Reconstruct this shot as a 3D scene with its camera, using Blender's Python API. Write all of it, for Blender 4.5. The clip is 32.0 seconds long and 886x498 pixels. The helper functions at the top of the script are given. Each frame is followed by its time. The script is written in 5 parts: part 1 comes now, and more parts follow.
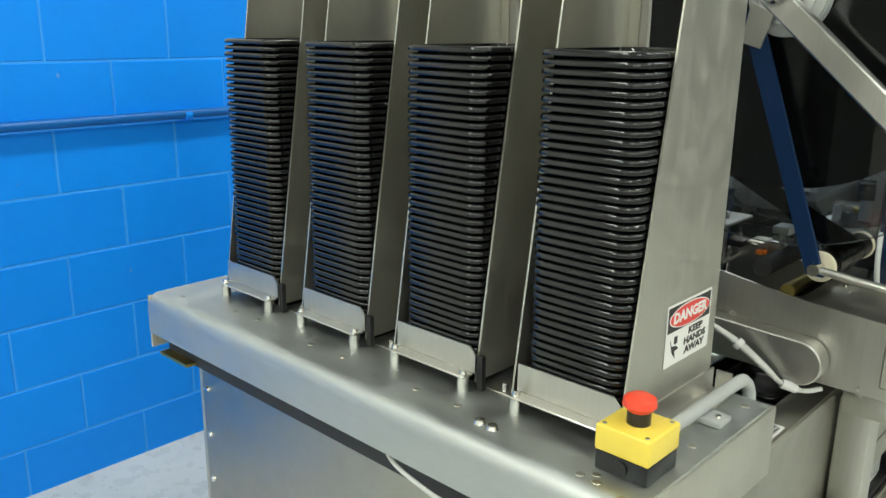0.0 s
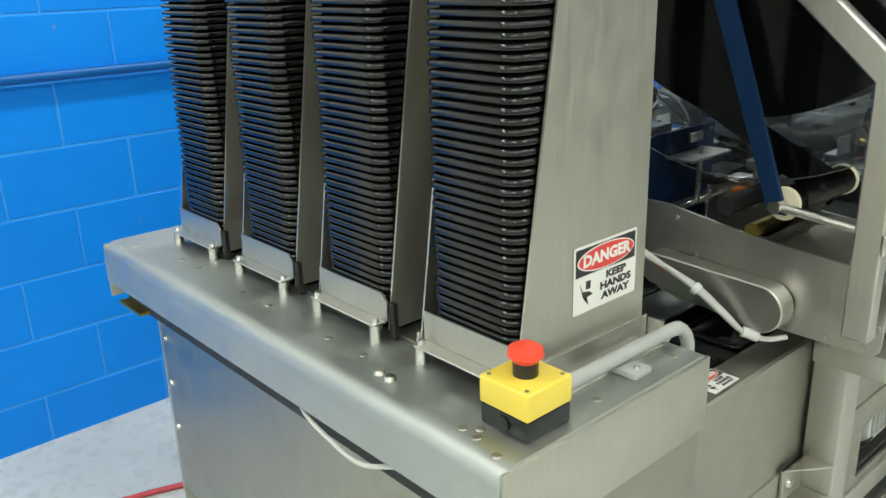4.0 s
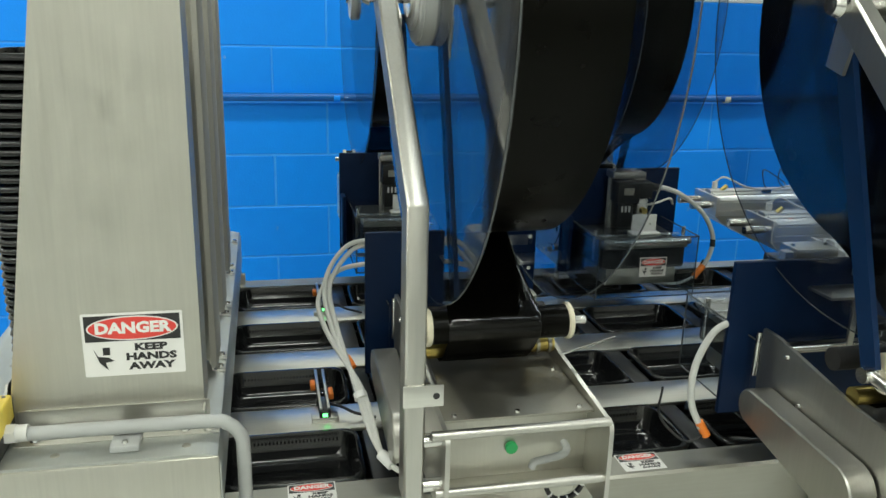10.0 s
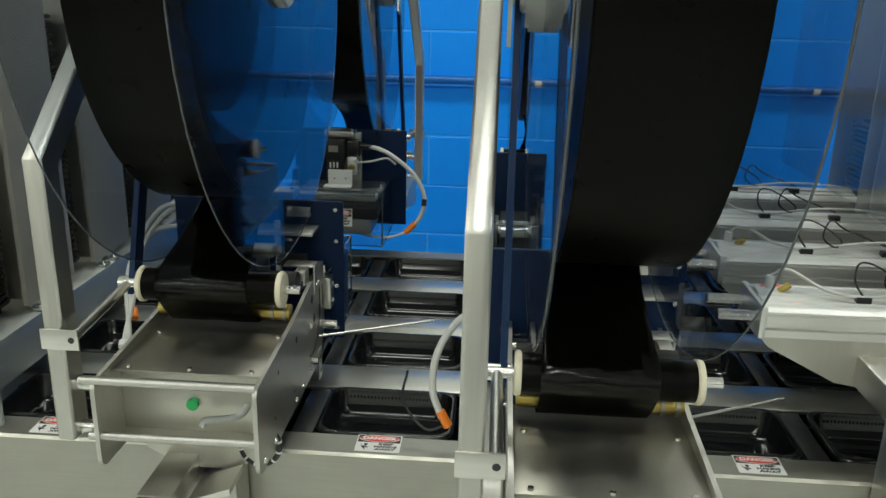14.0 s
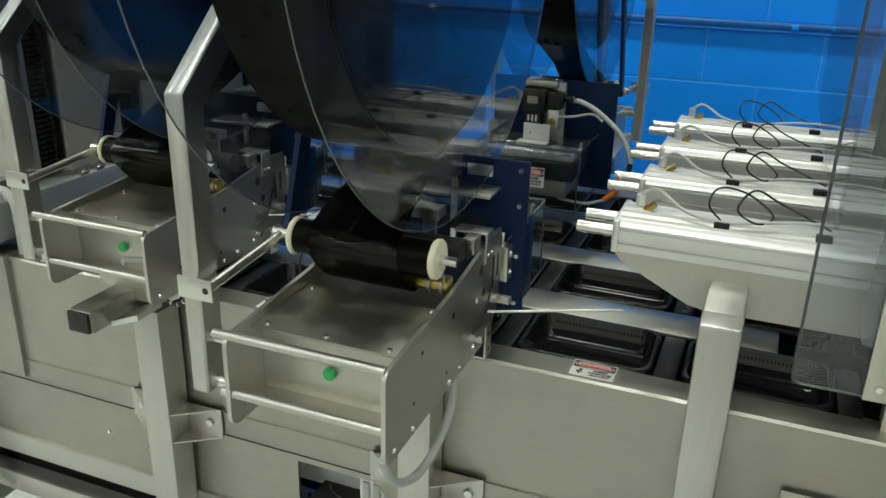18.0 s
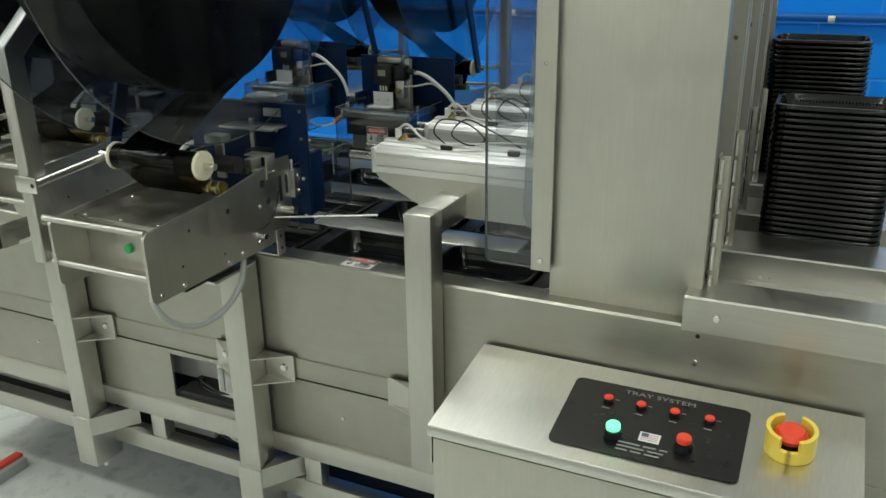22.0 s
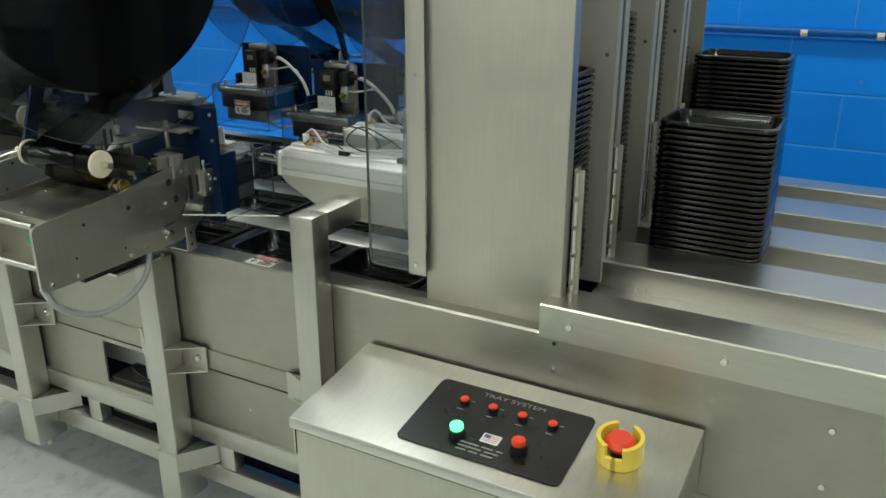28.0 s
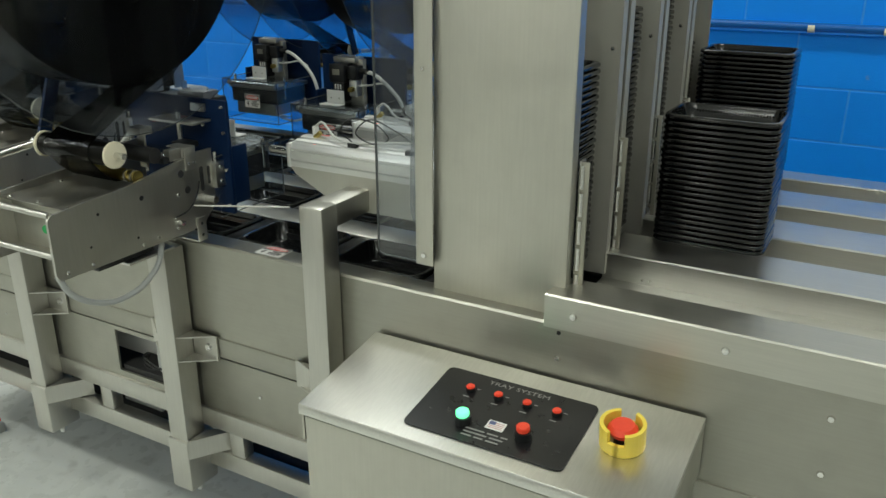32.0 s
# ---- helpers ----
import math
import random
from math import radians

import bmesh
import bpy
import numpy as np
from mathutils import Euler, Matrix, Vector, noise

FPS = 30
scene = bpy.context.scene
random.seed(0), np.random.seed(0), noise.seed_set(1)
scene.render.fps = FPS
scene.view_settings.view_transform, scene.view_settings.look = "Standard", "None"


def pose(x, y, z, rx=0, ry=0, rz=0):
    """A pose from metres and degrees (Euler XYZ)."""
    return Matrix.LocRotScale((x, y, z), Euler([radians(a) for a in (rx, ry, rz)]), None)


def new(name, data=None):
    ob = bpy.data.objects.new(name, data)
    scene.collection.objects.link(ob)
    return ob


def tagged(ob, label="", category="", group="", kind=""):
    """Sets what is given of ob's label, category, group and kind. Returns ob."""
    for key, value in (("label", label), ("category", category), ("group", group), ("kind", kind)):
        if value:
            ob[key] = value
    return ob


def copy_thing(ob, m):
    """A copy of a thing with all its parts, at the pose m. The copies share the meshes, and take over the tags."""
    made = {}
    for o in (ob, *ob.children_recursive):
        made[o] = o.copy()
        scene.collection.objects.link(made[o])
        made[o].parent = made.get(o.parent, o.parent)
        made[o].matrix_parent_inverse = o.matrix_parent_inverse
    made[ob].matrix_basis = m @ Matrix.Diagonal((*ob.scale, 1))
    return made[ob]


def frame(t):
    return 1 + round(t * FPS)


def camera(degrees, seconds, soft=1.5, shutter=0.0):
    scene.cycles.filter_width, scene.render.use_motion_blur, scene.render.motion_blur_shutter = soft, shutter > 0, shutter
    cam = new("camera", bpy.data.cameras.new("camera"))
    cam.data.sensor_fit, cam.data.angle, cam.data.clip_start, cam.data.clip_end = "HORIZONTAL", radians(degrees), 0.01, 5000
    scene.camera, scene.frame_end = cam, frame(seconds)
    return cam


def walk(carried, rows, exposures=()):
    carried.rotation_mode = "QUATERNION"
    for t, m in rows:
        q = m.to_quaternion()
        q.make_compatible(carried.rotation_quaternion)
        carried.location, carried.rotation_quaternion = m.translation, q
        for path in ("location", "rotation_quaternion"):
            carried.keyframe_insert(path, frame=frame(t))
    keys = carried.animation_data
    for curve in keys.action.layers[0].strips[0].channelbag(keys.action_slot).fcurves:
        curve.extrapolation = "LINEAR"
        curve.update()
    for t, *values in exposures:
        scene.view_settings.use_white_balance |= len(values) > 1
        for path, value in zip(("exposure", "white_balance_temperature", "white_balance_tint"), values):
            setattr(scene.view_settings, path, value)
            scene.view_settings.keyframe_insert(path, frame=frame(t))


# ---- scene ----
cam = camera(56.8, 32.0)
# seconds, eye, pitch, roll, yaw
ROWS = [
    (0.0, -0.0075, -0.0085, 1.5018, -15.241, -0.560, 43.347),
    (0.5, -0.0084, -0.0056, 1.4966, -15.256, -0.366, 43.395),
    (1.0, -0.0045, -0.0069, 1.4968, -15.260, -0.363, 43.321),
    (1.5, -0.0073, -0.0056, 1.4982, -15.167, -0.334, 42.851),
    (2.0, 0.0004, 0.0057, 1.4915, -15.932, 0.174, 42.669),
    (2.5, 0.0121, 0.0263, 1.4955, -16.788, 0.200, 42.213),
    (4.5, 0.1443, 0.2987, 1.4662, -19.783, 1.606, 51.806),
    (5.0, 0.1876, 0.4069, 1.4693, -20.623, 0.455, 56.275),
    (5.5, 0.2653, 0.5239, 1.4709, -21.028, -0.977, 61.444),
    (6.0, 0.2901, 0.6290, 1.4649, -22.617, -0.771, 63.102),
    (6.5, 0.2597, 0.7219, 1.4567, -22.537, -0.384, 64.122),
    (7.0, 0.2590, 0.8021, 1.4542, -22.642, 1.186, 69.115),
    (7.5, 0.3139, 0.8964, 1.4639, -22.659, -1.358, 74.472),
    (8.0, 0.3588, 0.9555, 1.4805, -21.399, -1.497, 76.530),
    (8.5, 0.3810, 0.9820, 1.4921, -19.841, -0.925, 75.166),
    (9.0, 0.4825, 1.0432, 1.5147, -18.619, -1.907, 78.550),
    (9.5, 0.5773, 1.1349, 1.5290, -17.777, -2.687, 79.988),
    (10.0, 0.5774, 1.1817, 1.5406, -16.443, -1.457, 78.004),
    (10.5, 0.5826, 1.2800, 1.5401, -16.474, -0.198, 80.240),
    (11.0, 0.6334, 1.4241, 1.5425, -17.054, -2.154, 83.633),
    (11.5, 0.6590, 1.5212, 1.5455, -17.364, -2.092, 86.593),
    (12.0, 0.6339, 1.5726, 1.5443, -16.278, -1.828, 87.070),
    (12.5, 0.6218, 1.6392, 1.5273, -17.095, -0.402, 90.120),
    (13.0, 0.6452, 1.7306, 1.5218, -17.535, -1.939, 94.902),
    (13.5, 0.6774, 1.8436, 1.5389, -18.404, -1.300, 96.350),
    (14.0, 0.6340, 1.8894, 1.5307, -17.475, -1.261, 93.997),
    (14.5, 0.6594, 1.9506, 1.5453, -17.939, -1.073, 98.206),
    (15.0, 0.6931, 2.0914, 1.5412, -18.979, -1.929, 101.679),
    (15.5, 0.6705, 2.1873, 1.5241, -20.513, -1.659, 102.587),
    (17.5, 0.6419, 2.4522, 1.5090, -21.431, -1.071, 110.209),
    (18.0, 0.6664, 2.4807, 1.5078, -21.520, -1.287, 111.960),
    (18.5, 0.6656, 2.4653, 1.5054, -20.547, 0.607, 110.589),
    (19.0, 0.7269, 2.5615, 1.5064, -18.803, 0.887, 111.633),
    (19.5, 0.8511, 2.7425, 1.5086, -19.796, -0.452, 111.376),
    (20.0, 0.8786, 2.8085, 1.4770, -19.520, 1.160, 109.424),
    (20.5, 0.9064, 2.8800, 1.4691, -18.909, 1.898, 111.554),
    (21.0, 0.9127, 3.0118, 1.4701, -20.271, -0.024, 114.710),
    (21.5, 0.8977, 3.0936, 1.4718, -20.631, -0.124, 115.551),
    (22.0, 0.8748, 3.1073, 1.4781, -20.413, 0.805, 114.963),
    (22.5, 0.8405, 3.1327, 1.4757, -20.504, 2.124, 113.984),
    (23.0, 0.8280, 3.2219, 1.4801, -21.013, 0.399, 118.546),
    (23.5, 0.8058, 3.3142, 1.4703, -21.562, -0.071, 120.034),
    (24.0, 0.8093, 3.3405, 1.4819, -20.406, -0.305, 121.493),
    (24.5, 0.7957, 3.3458, 1.4794, -20.741, 0.059, 121.247),
    (25.0, 0.7776, 3.3498, 1.4805, -20.960, 0.687, 120.431),
    (25.5, 0.7630, 3.3731, 1.4844, -21.094, 1.069, 120.032),
    (26.0, 0.7528, 3.3852, 1.4879, -20.935, 0.700, 118.881),
    (26.5, 0.7590, 3.3826, 1.4877, -20.669, 0.195, 118.460),
    (28.5, 0.7932, 3.4157, 1.5048, -20.209, -0.019, 118.677),
    (29.0, 0.8011, 3.4205, 1.5048, -19.961, -0.221, 118.462),
    (29.5, 0.8115, 3.4172, 1.5050, -19.963, -0.166, 118.407),
    (30.0, 0.8222, 3.4122, 1.5029, -19.468, -0.370, 118.530),
    (30.5, 0.8299, 3.4144, 1.5047, -19.326, -0.485, 118.448),
    (31.0, 0.8503, 3.4008, 1.5051, -19.418, -0.768, 118.084),
    (31.5, 0.8198, 3.4156, 1.5074, -20.033, -0.440, 118.865),
    (32.0, 0.8088, 3.4200, 1.5020, -20.632, -0.017, 119.249),
]
walk(cam, [(t, pose(x, y, z, 90 + pitch, roll, yaw)) for t, x, y, z, pitch, roll, yaw in ROWS],
     [(0.0, -0.28), (6.0, -0.25), (9.0, -0.35), (11.0, -0.43), (15.0, -0.6), (18.0, -0.61), (20.0, -0.72), (23.0, -0.66), (26.0, -0.68), (32.0, -0.66)])
LAMP = 39.0

# ---------------------------------------------------------------- light
FZ = 0.0             # floor height
WALL = -2.615        # face of the painted block wall
world = bpy.data.worlds.new("room_air")
scene.world = world
world.use_nodes = True
world.node_tree.nodes["Background"].inputs[0].default_value = (0.55, 0.6, 0.65, 1)
world.node_tree.nodes["Background"].inputs[1].default_value = 0.02


def area_lamp(name, x, y, z, sx, sy, watts, color):
    data = bpy.data.lights.new(name, "AREA")
    data.shape, data.size, data.size_y, data.energy, data.color = "RECTANGLE", sx, sy, watts, color
    ob = new(name, data)
    ob.matrix_world = pose(x, y, z)
    return tagged(ob, "long fluorescent tube light under the ceiling", "lamp", "ceiling lights")


COOL = (0.96, 1.0, 0.91)
# ceiling is unseen; row at y -3.3 added to brighten south-facing steel and trays
for lx in (-1.45, 1.0, 3.5):
    for ly in (-3.3, -0.8, 1.8, 4.4):
        area_lamp("ceiling_lamp", lx, ly, 3.36, 0.25, 1.25, LAMP, COOL)

# ---------------------------------------------------------------- materials
M = {}


def nodes_of(name):
    m = bpy.data.materials.new(name)
    m.use_nodes = True
    nt = m.node_tree
    M[name] = m
    return m, nt, nt.nodes["Principled BSDF"], nt.links


def mix_rgb(nt, fac, a, b, kind="MIX"):
    n = nt.nodes.new("ShaderNodeMix")
    n.data_type, n.blend_type = "RGBA", kind
    nt.links.new(fac, n.inputs[0])
    for i, v in ((6, a), (7, b)):
        if isinstance(v, tuple):
            n.inputs[i].default_value = (*v, 1)
        else:
            nt.links.new(v, n.inputs[i])
    return n.outputs[2]


def coords(nt, scale=(1, 1, 1)):
    g = nt.nodes.new("ShaderNodeNewGeometry")
    mp = nt.nodes.new("ShaderNodeMapping")
    mp.inputs["Scale"].default_value = scale
    nt.links.new(g.outputs["Position"], mp.inputs[0])
    return mp.outputs[0]


def noise_of(nt, scale, detail=4.0, stretch=(1, 1, 1), rough=0.55):
    n = nt.nodes.new("ShaderNodeTexNoise")
    n.inputs["Scale"].default_value, n.inputs["Detail"].default_value, n.inputs["Roughness"].default_value = scale, detail, rough
    nt.links.new(coords(nt, stretch), n.inputs["Vector"])
    return n.outputs["Fac"]


def ramp(nt, fac, lo, hi, a=0.0, b=1.0):
    n = nt.nodes.new("ShaderNodeMapRange")
    n.inputs[1].default_value, n.inputs[2].default_value, n.inputs[3].default_value, n.inputs[4].default_value = lo, hi, a, b
    nt.links.new(fac, n.inputs[0])
    return n.outputs[0]


def bump(nt, b, height, strength, dist=0.002):
    n = nt.nodes.new("ShaderNodeBump")
    n.inputs["Strength"].default_value, n.inputs["Distance"].default_value = strength, dist
    nt.links.new(height, n.inputs["Height"])
    nt.links.new(n.outputs[0], b.inputs["Normal"])


def plain(name, color, rough=0.5, metal=0.0, vary=0.12, scale=30.0, grain=0.05, coat=0.0):
    m, nt, b, ln = nodes_of(name)
    n1, n2 = noise_of(nt, scale), noise_of(nt, scale * 9)
    dark = tuple(c * (1 - vary) for c in color)
    light = tuple(min(1, c * (1 + vary)) for c in color)
    ln.new(mix_rgb(nt, n1, dark, light), b.inputs["Base Color"])
    ln.new(ramp(nt, n1, 0.25, 0.75, rough * 0.85, min(1, rough * 1.15)), b.inputs["Roughness"])
    b.inputs["Metallic"].default_value, b.inputs["Coat Weight"].default_value = metal, coat
    if grain:
        bump(nt, b, n2, grain)
    return m


def steel(name, color, rough, stretch, smudge=0.12, grain=0.05):
    """Brushed stainless sheet: fine streaks along one direction, handling smudges."""
    m, nt, b, ln = nodes_of(name)
    streak, cloud, spot = noise_of(nt, 240, 4, stretch), noise_of(nt, 3.5, 3), noise_of(nt, 22, 4)
    c1 = mix_rgb(nt, ramp(nt, streak, 0.3, 0.7), tuple(c * 0.95 for c in color), tuple(c * 1.04 for c in color))
    c2 = mix_rgb(nt, ramp(nt, cloud, 0.35, 0.7, 0, smudge * 2), c1, tuple(c * 0.82 for c in color))
    ln.new(c2, b.inputs["Base Color"])
    mul = nt.nodes.new("ShaderNodeMath")
    mul.operation = "ADD"
    ln.new(ramp(nt, streak, 0.3, 0.7, rough - grain, rough + grain), mul.inputs[0])
    ln.new(ramp(nt, spot, 0.4, 0.7, 0.0, smudge), mul.inputs[1])
    ln.new(mul.outputs[0], b.inputs["Roughness"])
    b.inputs["Metallic"].default_value = 1.0
    bump(nt, b, streak, 0.6 * grain, 0.0008)
    return m


steel("steel_sheet", (0.56, 0.548, 0.49), 0.42, (1, 1, 0.04))
# darker copy of the sheet steel, dimness of the low panels put into colour
steel("steel_bed", (0.41, 0.402, 0.352), 0.40, (1, 0.04, 1))
steel("steel_deck", (0.52, 0.54, 0.52), 0.46, (0.05, 1, 1))
steel("steel_rail", (0.66, 0.65, 0.61), 0.30, (1, 0.03, 1), 0.06, 0.012)
steel("steel_ledge", (0.54, 0.53, 0.48), 0.34, (1, 0.03, 1), 0.08, 0.02)
steel("steel_lid", (0.67, 0.66, 0.625), 0.29, (0.05, 1, 1), 0.03, 0.004)
steel("steel_dark", (0.42, 0.405, 0.35), 0.40, (1, 1, 0.05))
steel("steel_matte", (0.50, 0.49, 0.445), 0.66, (1, 1, 0.05), 0.06)
steel("steel_tube", (0.55, 0.54, 0.50), 0.36, (1, 1, 0.05), 0.08)
steel("steel_bright", (0.72, 0.71, 0.68), 0.20, (1, 1, 1), 0.05)
steel("aluminium", (0.80, 0.80, 0.78), 0.42, (1, 0.02, 1), 0.06)
plain("grey_paint", (0.42, 0.43, 0.42), 0.42, 0.0, 0.06, 40)
plain("black_plastic", (0.012, 0.013, 0.014), 0.34, 0.0, 0.3, 25, 0.03)
plain("tray_plastic", (0.0065, 0.007, 0.0075), 0.14, 0.0, 0.3, 60, 0.02)
M["tray_plastic"].node_tree.nodes["Principled BSDF"].inputs["Specular IOR Level"].default_value = 0.5
plain("film_black", (0.0028, 0.0027, 0.0018), 0.30, 0.0, 0.4, 14, 0.06, 0.0)
M["film_black"].node_tree.nodes["Principled BSDF"].inputs["Specular IOR Level"].default_value = 0.08
# grey for beads that paint the light caught by acrylic edges
plain("edge_glint", (0.07, 0.078, 0.08), 0.22, 0.0, 0.15, 20, 0.02)
plain("rubber", (0.014, 0.014, 0.014), 0.6, 0.0, 0.2, 60)
plain("yellow_plastic", (0.88, 0.67, 0.09), 0.38, 0.0, 0.05, 50, 0.04)
plain("red_plastic", (0.86, 0.075, 0.035), 0.38, 0.0, 0.06, 60, 0.03)
plain("green_plastic", (0.02, 0.36, 0.10), 0.35, 0.0, 0.08, 60, 0.02)
plain("label_white", (0.80, 0.79, 0.76), 0.45, 0.0, 0.03, 60, 0.02)
plain("label_red", (0.72, 0.06, 0.045), 0.42, 0.0, 0.05, 60, 0.02)
plain("label_stripe", (0.55, 0.30, 0.30), 0.45, 0.0, 0.05, 60, 0.02)
plain("label_navy", (0.10, 0.12, 0.26), 0.45, 0.0, 0.05, 60, 0.02)
plain("label_black", (0.02, 0.02, 0.02), 0.45, 0.0, 0.1, 60, 0.02)
plain("nylon", (0.78, 0.72, 0.55), 0.42, 0.0, 0.06, 60, 0.05)
plain("white_plastic", (0.74, 0.74, 0.72), 0.42, 0.0, 0.04, 60, 0.03)
plain("blue_anodised", (0.004, 0.024, 0.080), 0.45, 0.0, 0.15, 30, 0.04)
M["blue_anodised"].node_tree.nodes["Principled BSDF"].inputs["Specular IOR Level"].default_value = 0.25
plain("navy_plate", (0.0025, 0.014, 0.050), 0.42, 0.0, 0.15, 30, 0.04)
M["navy_plate"].node_tree.nodes["Principled BSDF"].inputs["Specular IOR Level"].default_value = 0.14
plain("brass", (0.50, 0.39, 0.12), 0.34, 1.0, 0.1, 60, 0.03)
plain("cable_grey", (0.60, 0.60, 0.57), 0.48, 0.0, 0.06, 90, 0.1)
plain("cable_black", (0.014, 0.014, 0.015), 0.45, 0.0, 0.2, 90, 0.05)
plain("orange_plastic", (0.85, 0.22, 0.02), 0.38, 0.0, 0.06, 60, 0.02)
plain("hose_red", (0.55, 0.06, 0.08), 0.5, 0.0, 0.12, 60, 0.05)
# near-black that puts shade into the colour of recesses, gaps and holes
plain("recess_shade", (0.020, 0.020, 0.021), 0.6, 0.0, 0.3, 18)
plain("panel_black", (0.007, 0.007, 0.008), 0.30, 0.0, 0.15, 40, 0.03)
plain("white_wall", (0.80, 0.80, 0.77), 0.7, 0.0, 0.04, 6, 0.1)
plain("grey_wall", (0.27, 0.27, 0.26), 0.7, 0.0, 0.06, 6, 0.1)
plain("ceiling_paint", (0.70, 0.70, 0.67), 0.8, 0.0, 0.05, 3, 0.1)
plain("pipe_blue", (0.0, 0.115, 0.43), 0.4, 0.0, 0.12, 20, 0.1)
plain("print_grey", (0.30, 0.30, 0.29), 0.5, 0.0, 0.03, 60, 0.0)


def wall_paint():
    m, nt, b, ln = nodes_of("blue_paint")
    big, mid, fine = noise_of(nt, 2.2), noise_of(nt, 16, 6), noise_of(nt, 140, 6)
    info = nt.nodes.new("ShaderNodeObjectInfo")
    base = mix_rgb(nt, info.outputs["Random"], (0.0, 0.25, 0.90), (0.0, 0.27, 0.96))
    base = mix_rgb(nt, ramp(nt, big, 0.35, 0.7, 0.0, 0.35), base, (0.0, 0.22, 0.83))
    scuff = ramp(nt, mid, 0.70, 0.78)
    base = mix_rgb(nt, ramp(nt, scuff, 0, 1, 0, 0.45), base, (0.30, 0.36, 0.44))
    ln.new(base, b.inputs["Base Color"])
    ln.new(ramp(nt, mid, 0.3, 0.7, 0.42, 0.6), b.inputs["Roughness"])
    b.inputs["Specular IOR Level"].default_value = 0.3
    bump(nt, b, fine, 0.35, 0.003)


wall_paint()
# joints paler than the blocks: highlights of the block edges as colour
plain("joint_lit_paint", (0.04, 0.33, 0.93), 0.4, 0.0, 0.12, 18, 0.3)


def floor_paint():
    m, nt, b, ln = nodes_of("floor_grey")
    big, mid, fine = noise_of(nt, 1.7, 5), noise_of(nt, 11, 7), noise_of(nt, 70, 6)
    base = mix_rgb(nt, ramp(nt, big, 0.3, 0.7), (0.54, 0.56, 0.54), (0.64, 0.66, 0.63))
    base = mix_rgb(nt, ramp(nt, mid, 0.58, 0.72, 0, 0.5), base, (0.24, 0.245, 0.22))
    base = mix_rgb(nt, ramp(nt, fine, 0.66, 0.72, 0, 0.6), base, (0.14, 0.14, 0.13))
    ln.new(base, b.inputs["Base Color"])
    ln.new(ramp(nt, mid, 0.3, 0.7, 0.22, 0.38), b.inputs["Roughness"])
    bump(nt, b, mid, 0.12, 0.002)


floor_paint()


def creased_film():
    m, nt, b, ln = nodes_of("film_shiny")
    fold, fine = noise_of(nt, 30, 4, (1, 0.25, 1), 0.6), noise_of(nt, 260, 4)
    ln.new(mix_rgb(nt, fine, (0.003, 0.0028, 0.002), (0.007, 0.0065, 0.005)), b.inputs["Base Color"])
    ln.new(ramp(nt, fine, 0.3, 0.7, 0.07, 0.16), b.inputs["Roughness"])
    bump(nt, b, fold, 0.35, 0.004)


creased_film()


def clear(name, tint, rough=0.02, haze=0.02):
    """Clear or smoked acrylic sheet: see-through with a glossy skin."""
    m = bpy.data.materials.new(name)
    m.use_nodes = True
    nt = m.node_tree
    nt.nodes.clear()
    out = nt.nodes.new("ShaderNodeOutputMaterial")
    tr, gl, mx, lw, pw, ad = (nt.nodes.new(k) for k in ("ShaderNodeBsdfTransparent", "ShaderNodeBsdfGlossy", "ShaderNodeMixShader", "ShaderNodeLayerWeight", "ShaderNodeMath", "ShaderNodeMath"))
    tr.inputs[0].default_value = (*tint, 1)
    gl.inputs["Roughness"].default_value = rough
    lw.inputs[0].default_value = 0.5
    pw.operation, pw.inputs[1].default_value = "POWER", 5.0
    ad.operation, ad.inputs[1].default_value, ad.inputs[2].default_value = "MULTIPLY_ADD", 0.85, 0.045
    nt.links.new(lw.outputs["Facing"], pw.inputs[0])
    nt.links.new(pw.outputs[0], ad.inputs[0])
    nt.links.new(ad.outputs[0], mx.inputs[0])
    nt.links.new(tr.outputs[0], mx.inputs[1])
    nt.links.new(gl.outputs[0], mx.inputs[2])
    # grey veil: fine scratches, and the sheet's reflective haze put in as colour
    df, dm = nt.nodes.new("ShaderNodeBsdfDiffuse"), nt.nodes.new("ShaderNodeMixShader")
    df.inputs[0].default_value = (0.5, 0.52, 0.52, 1)
    nt.links.new(ramp(nt, noise_of(nt, 9, 6), 0.35, 0.75, haze * 0.5, haze * 1.8), dm.inputs[0])
    nt.links.new(mx.outputs[0], dm.inputs[1])
    nt.links.new(df.outputs[0], dm.inputs[2])
    nt.links.new(dm.outputs[0], out.inputs[0])
    M[name] = m


clear("smoked_acrylic", (0.80, 0.825, 0.86), 0.03, 0.003)
clear("hazy_plastic", (0.80, 0.80, 0.80), 0.3, 0.22)
clear("guard_acrylic", (0.87, 0.90, 0.93), 0.02, 0.004)
clear("clear_acrylic", (0.89, 0.91, 0.93), 0.02, 0.014)


def glow(name, color, strength):
    m, nt, b, ln = nodes_of(name)
    b.inputs["Base Color"].default_value = (*color, 1)
    b.inputs["Emission Color"].default_value = (*color, 1)
    b.inputs["Emission Strength"].default_value = strength


glow("led_green", (0.15, 1.0, 0.25), 4.0)
glow("led_red", (1.0, 0.12, 0.05), 4.0)
glow("lens_green", (0.15, 0.9, 0.4), 2.3)
glow("tube_glow", (1.0, 0.97, 0.9), 3.0)

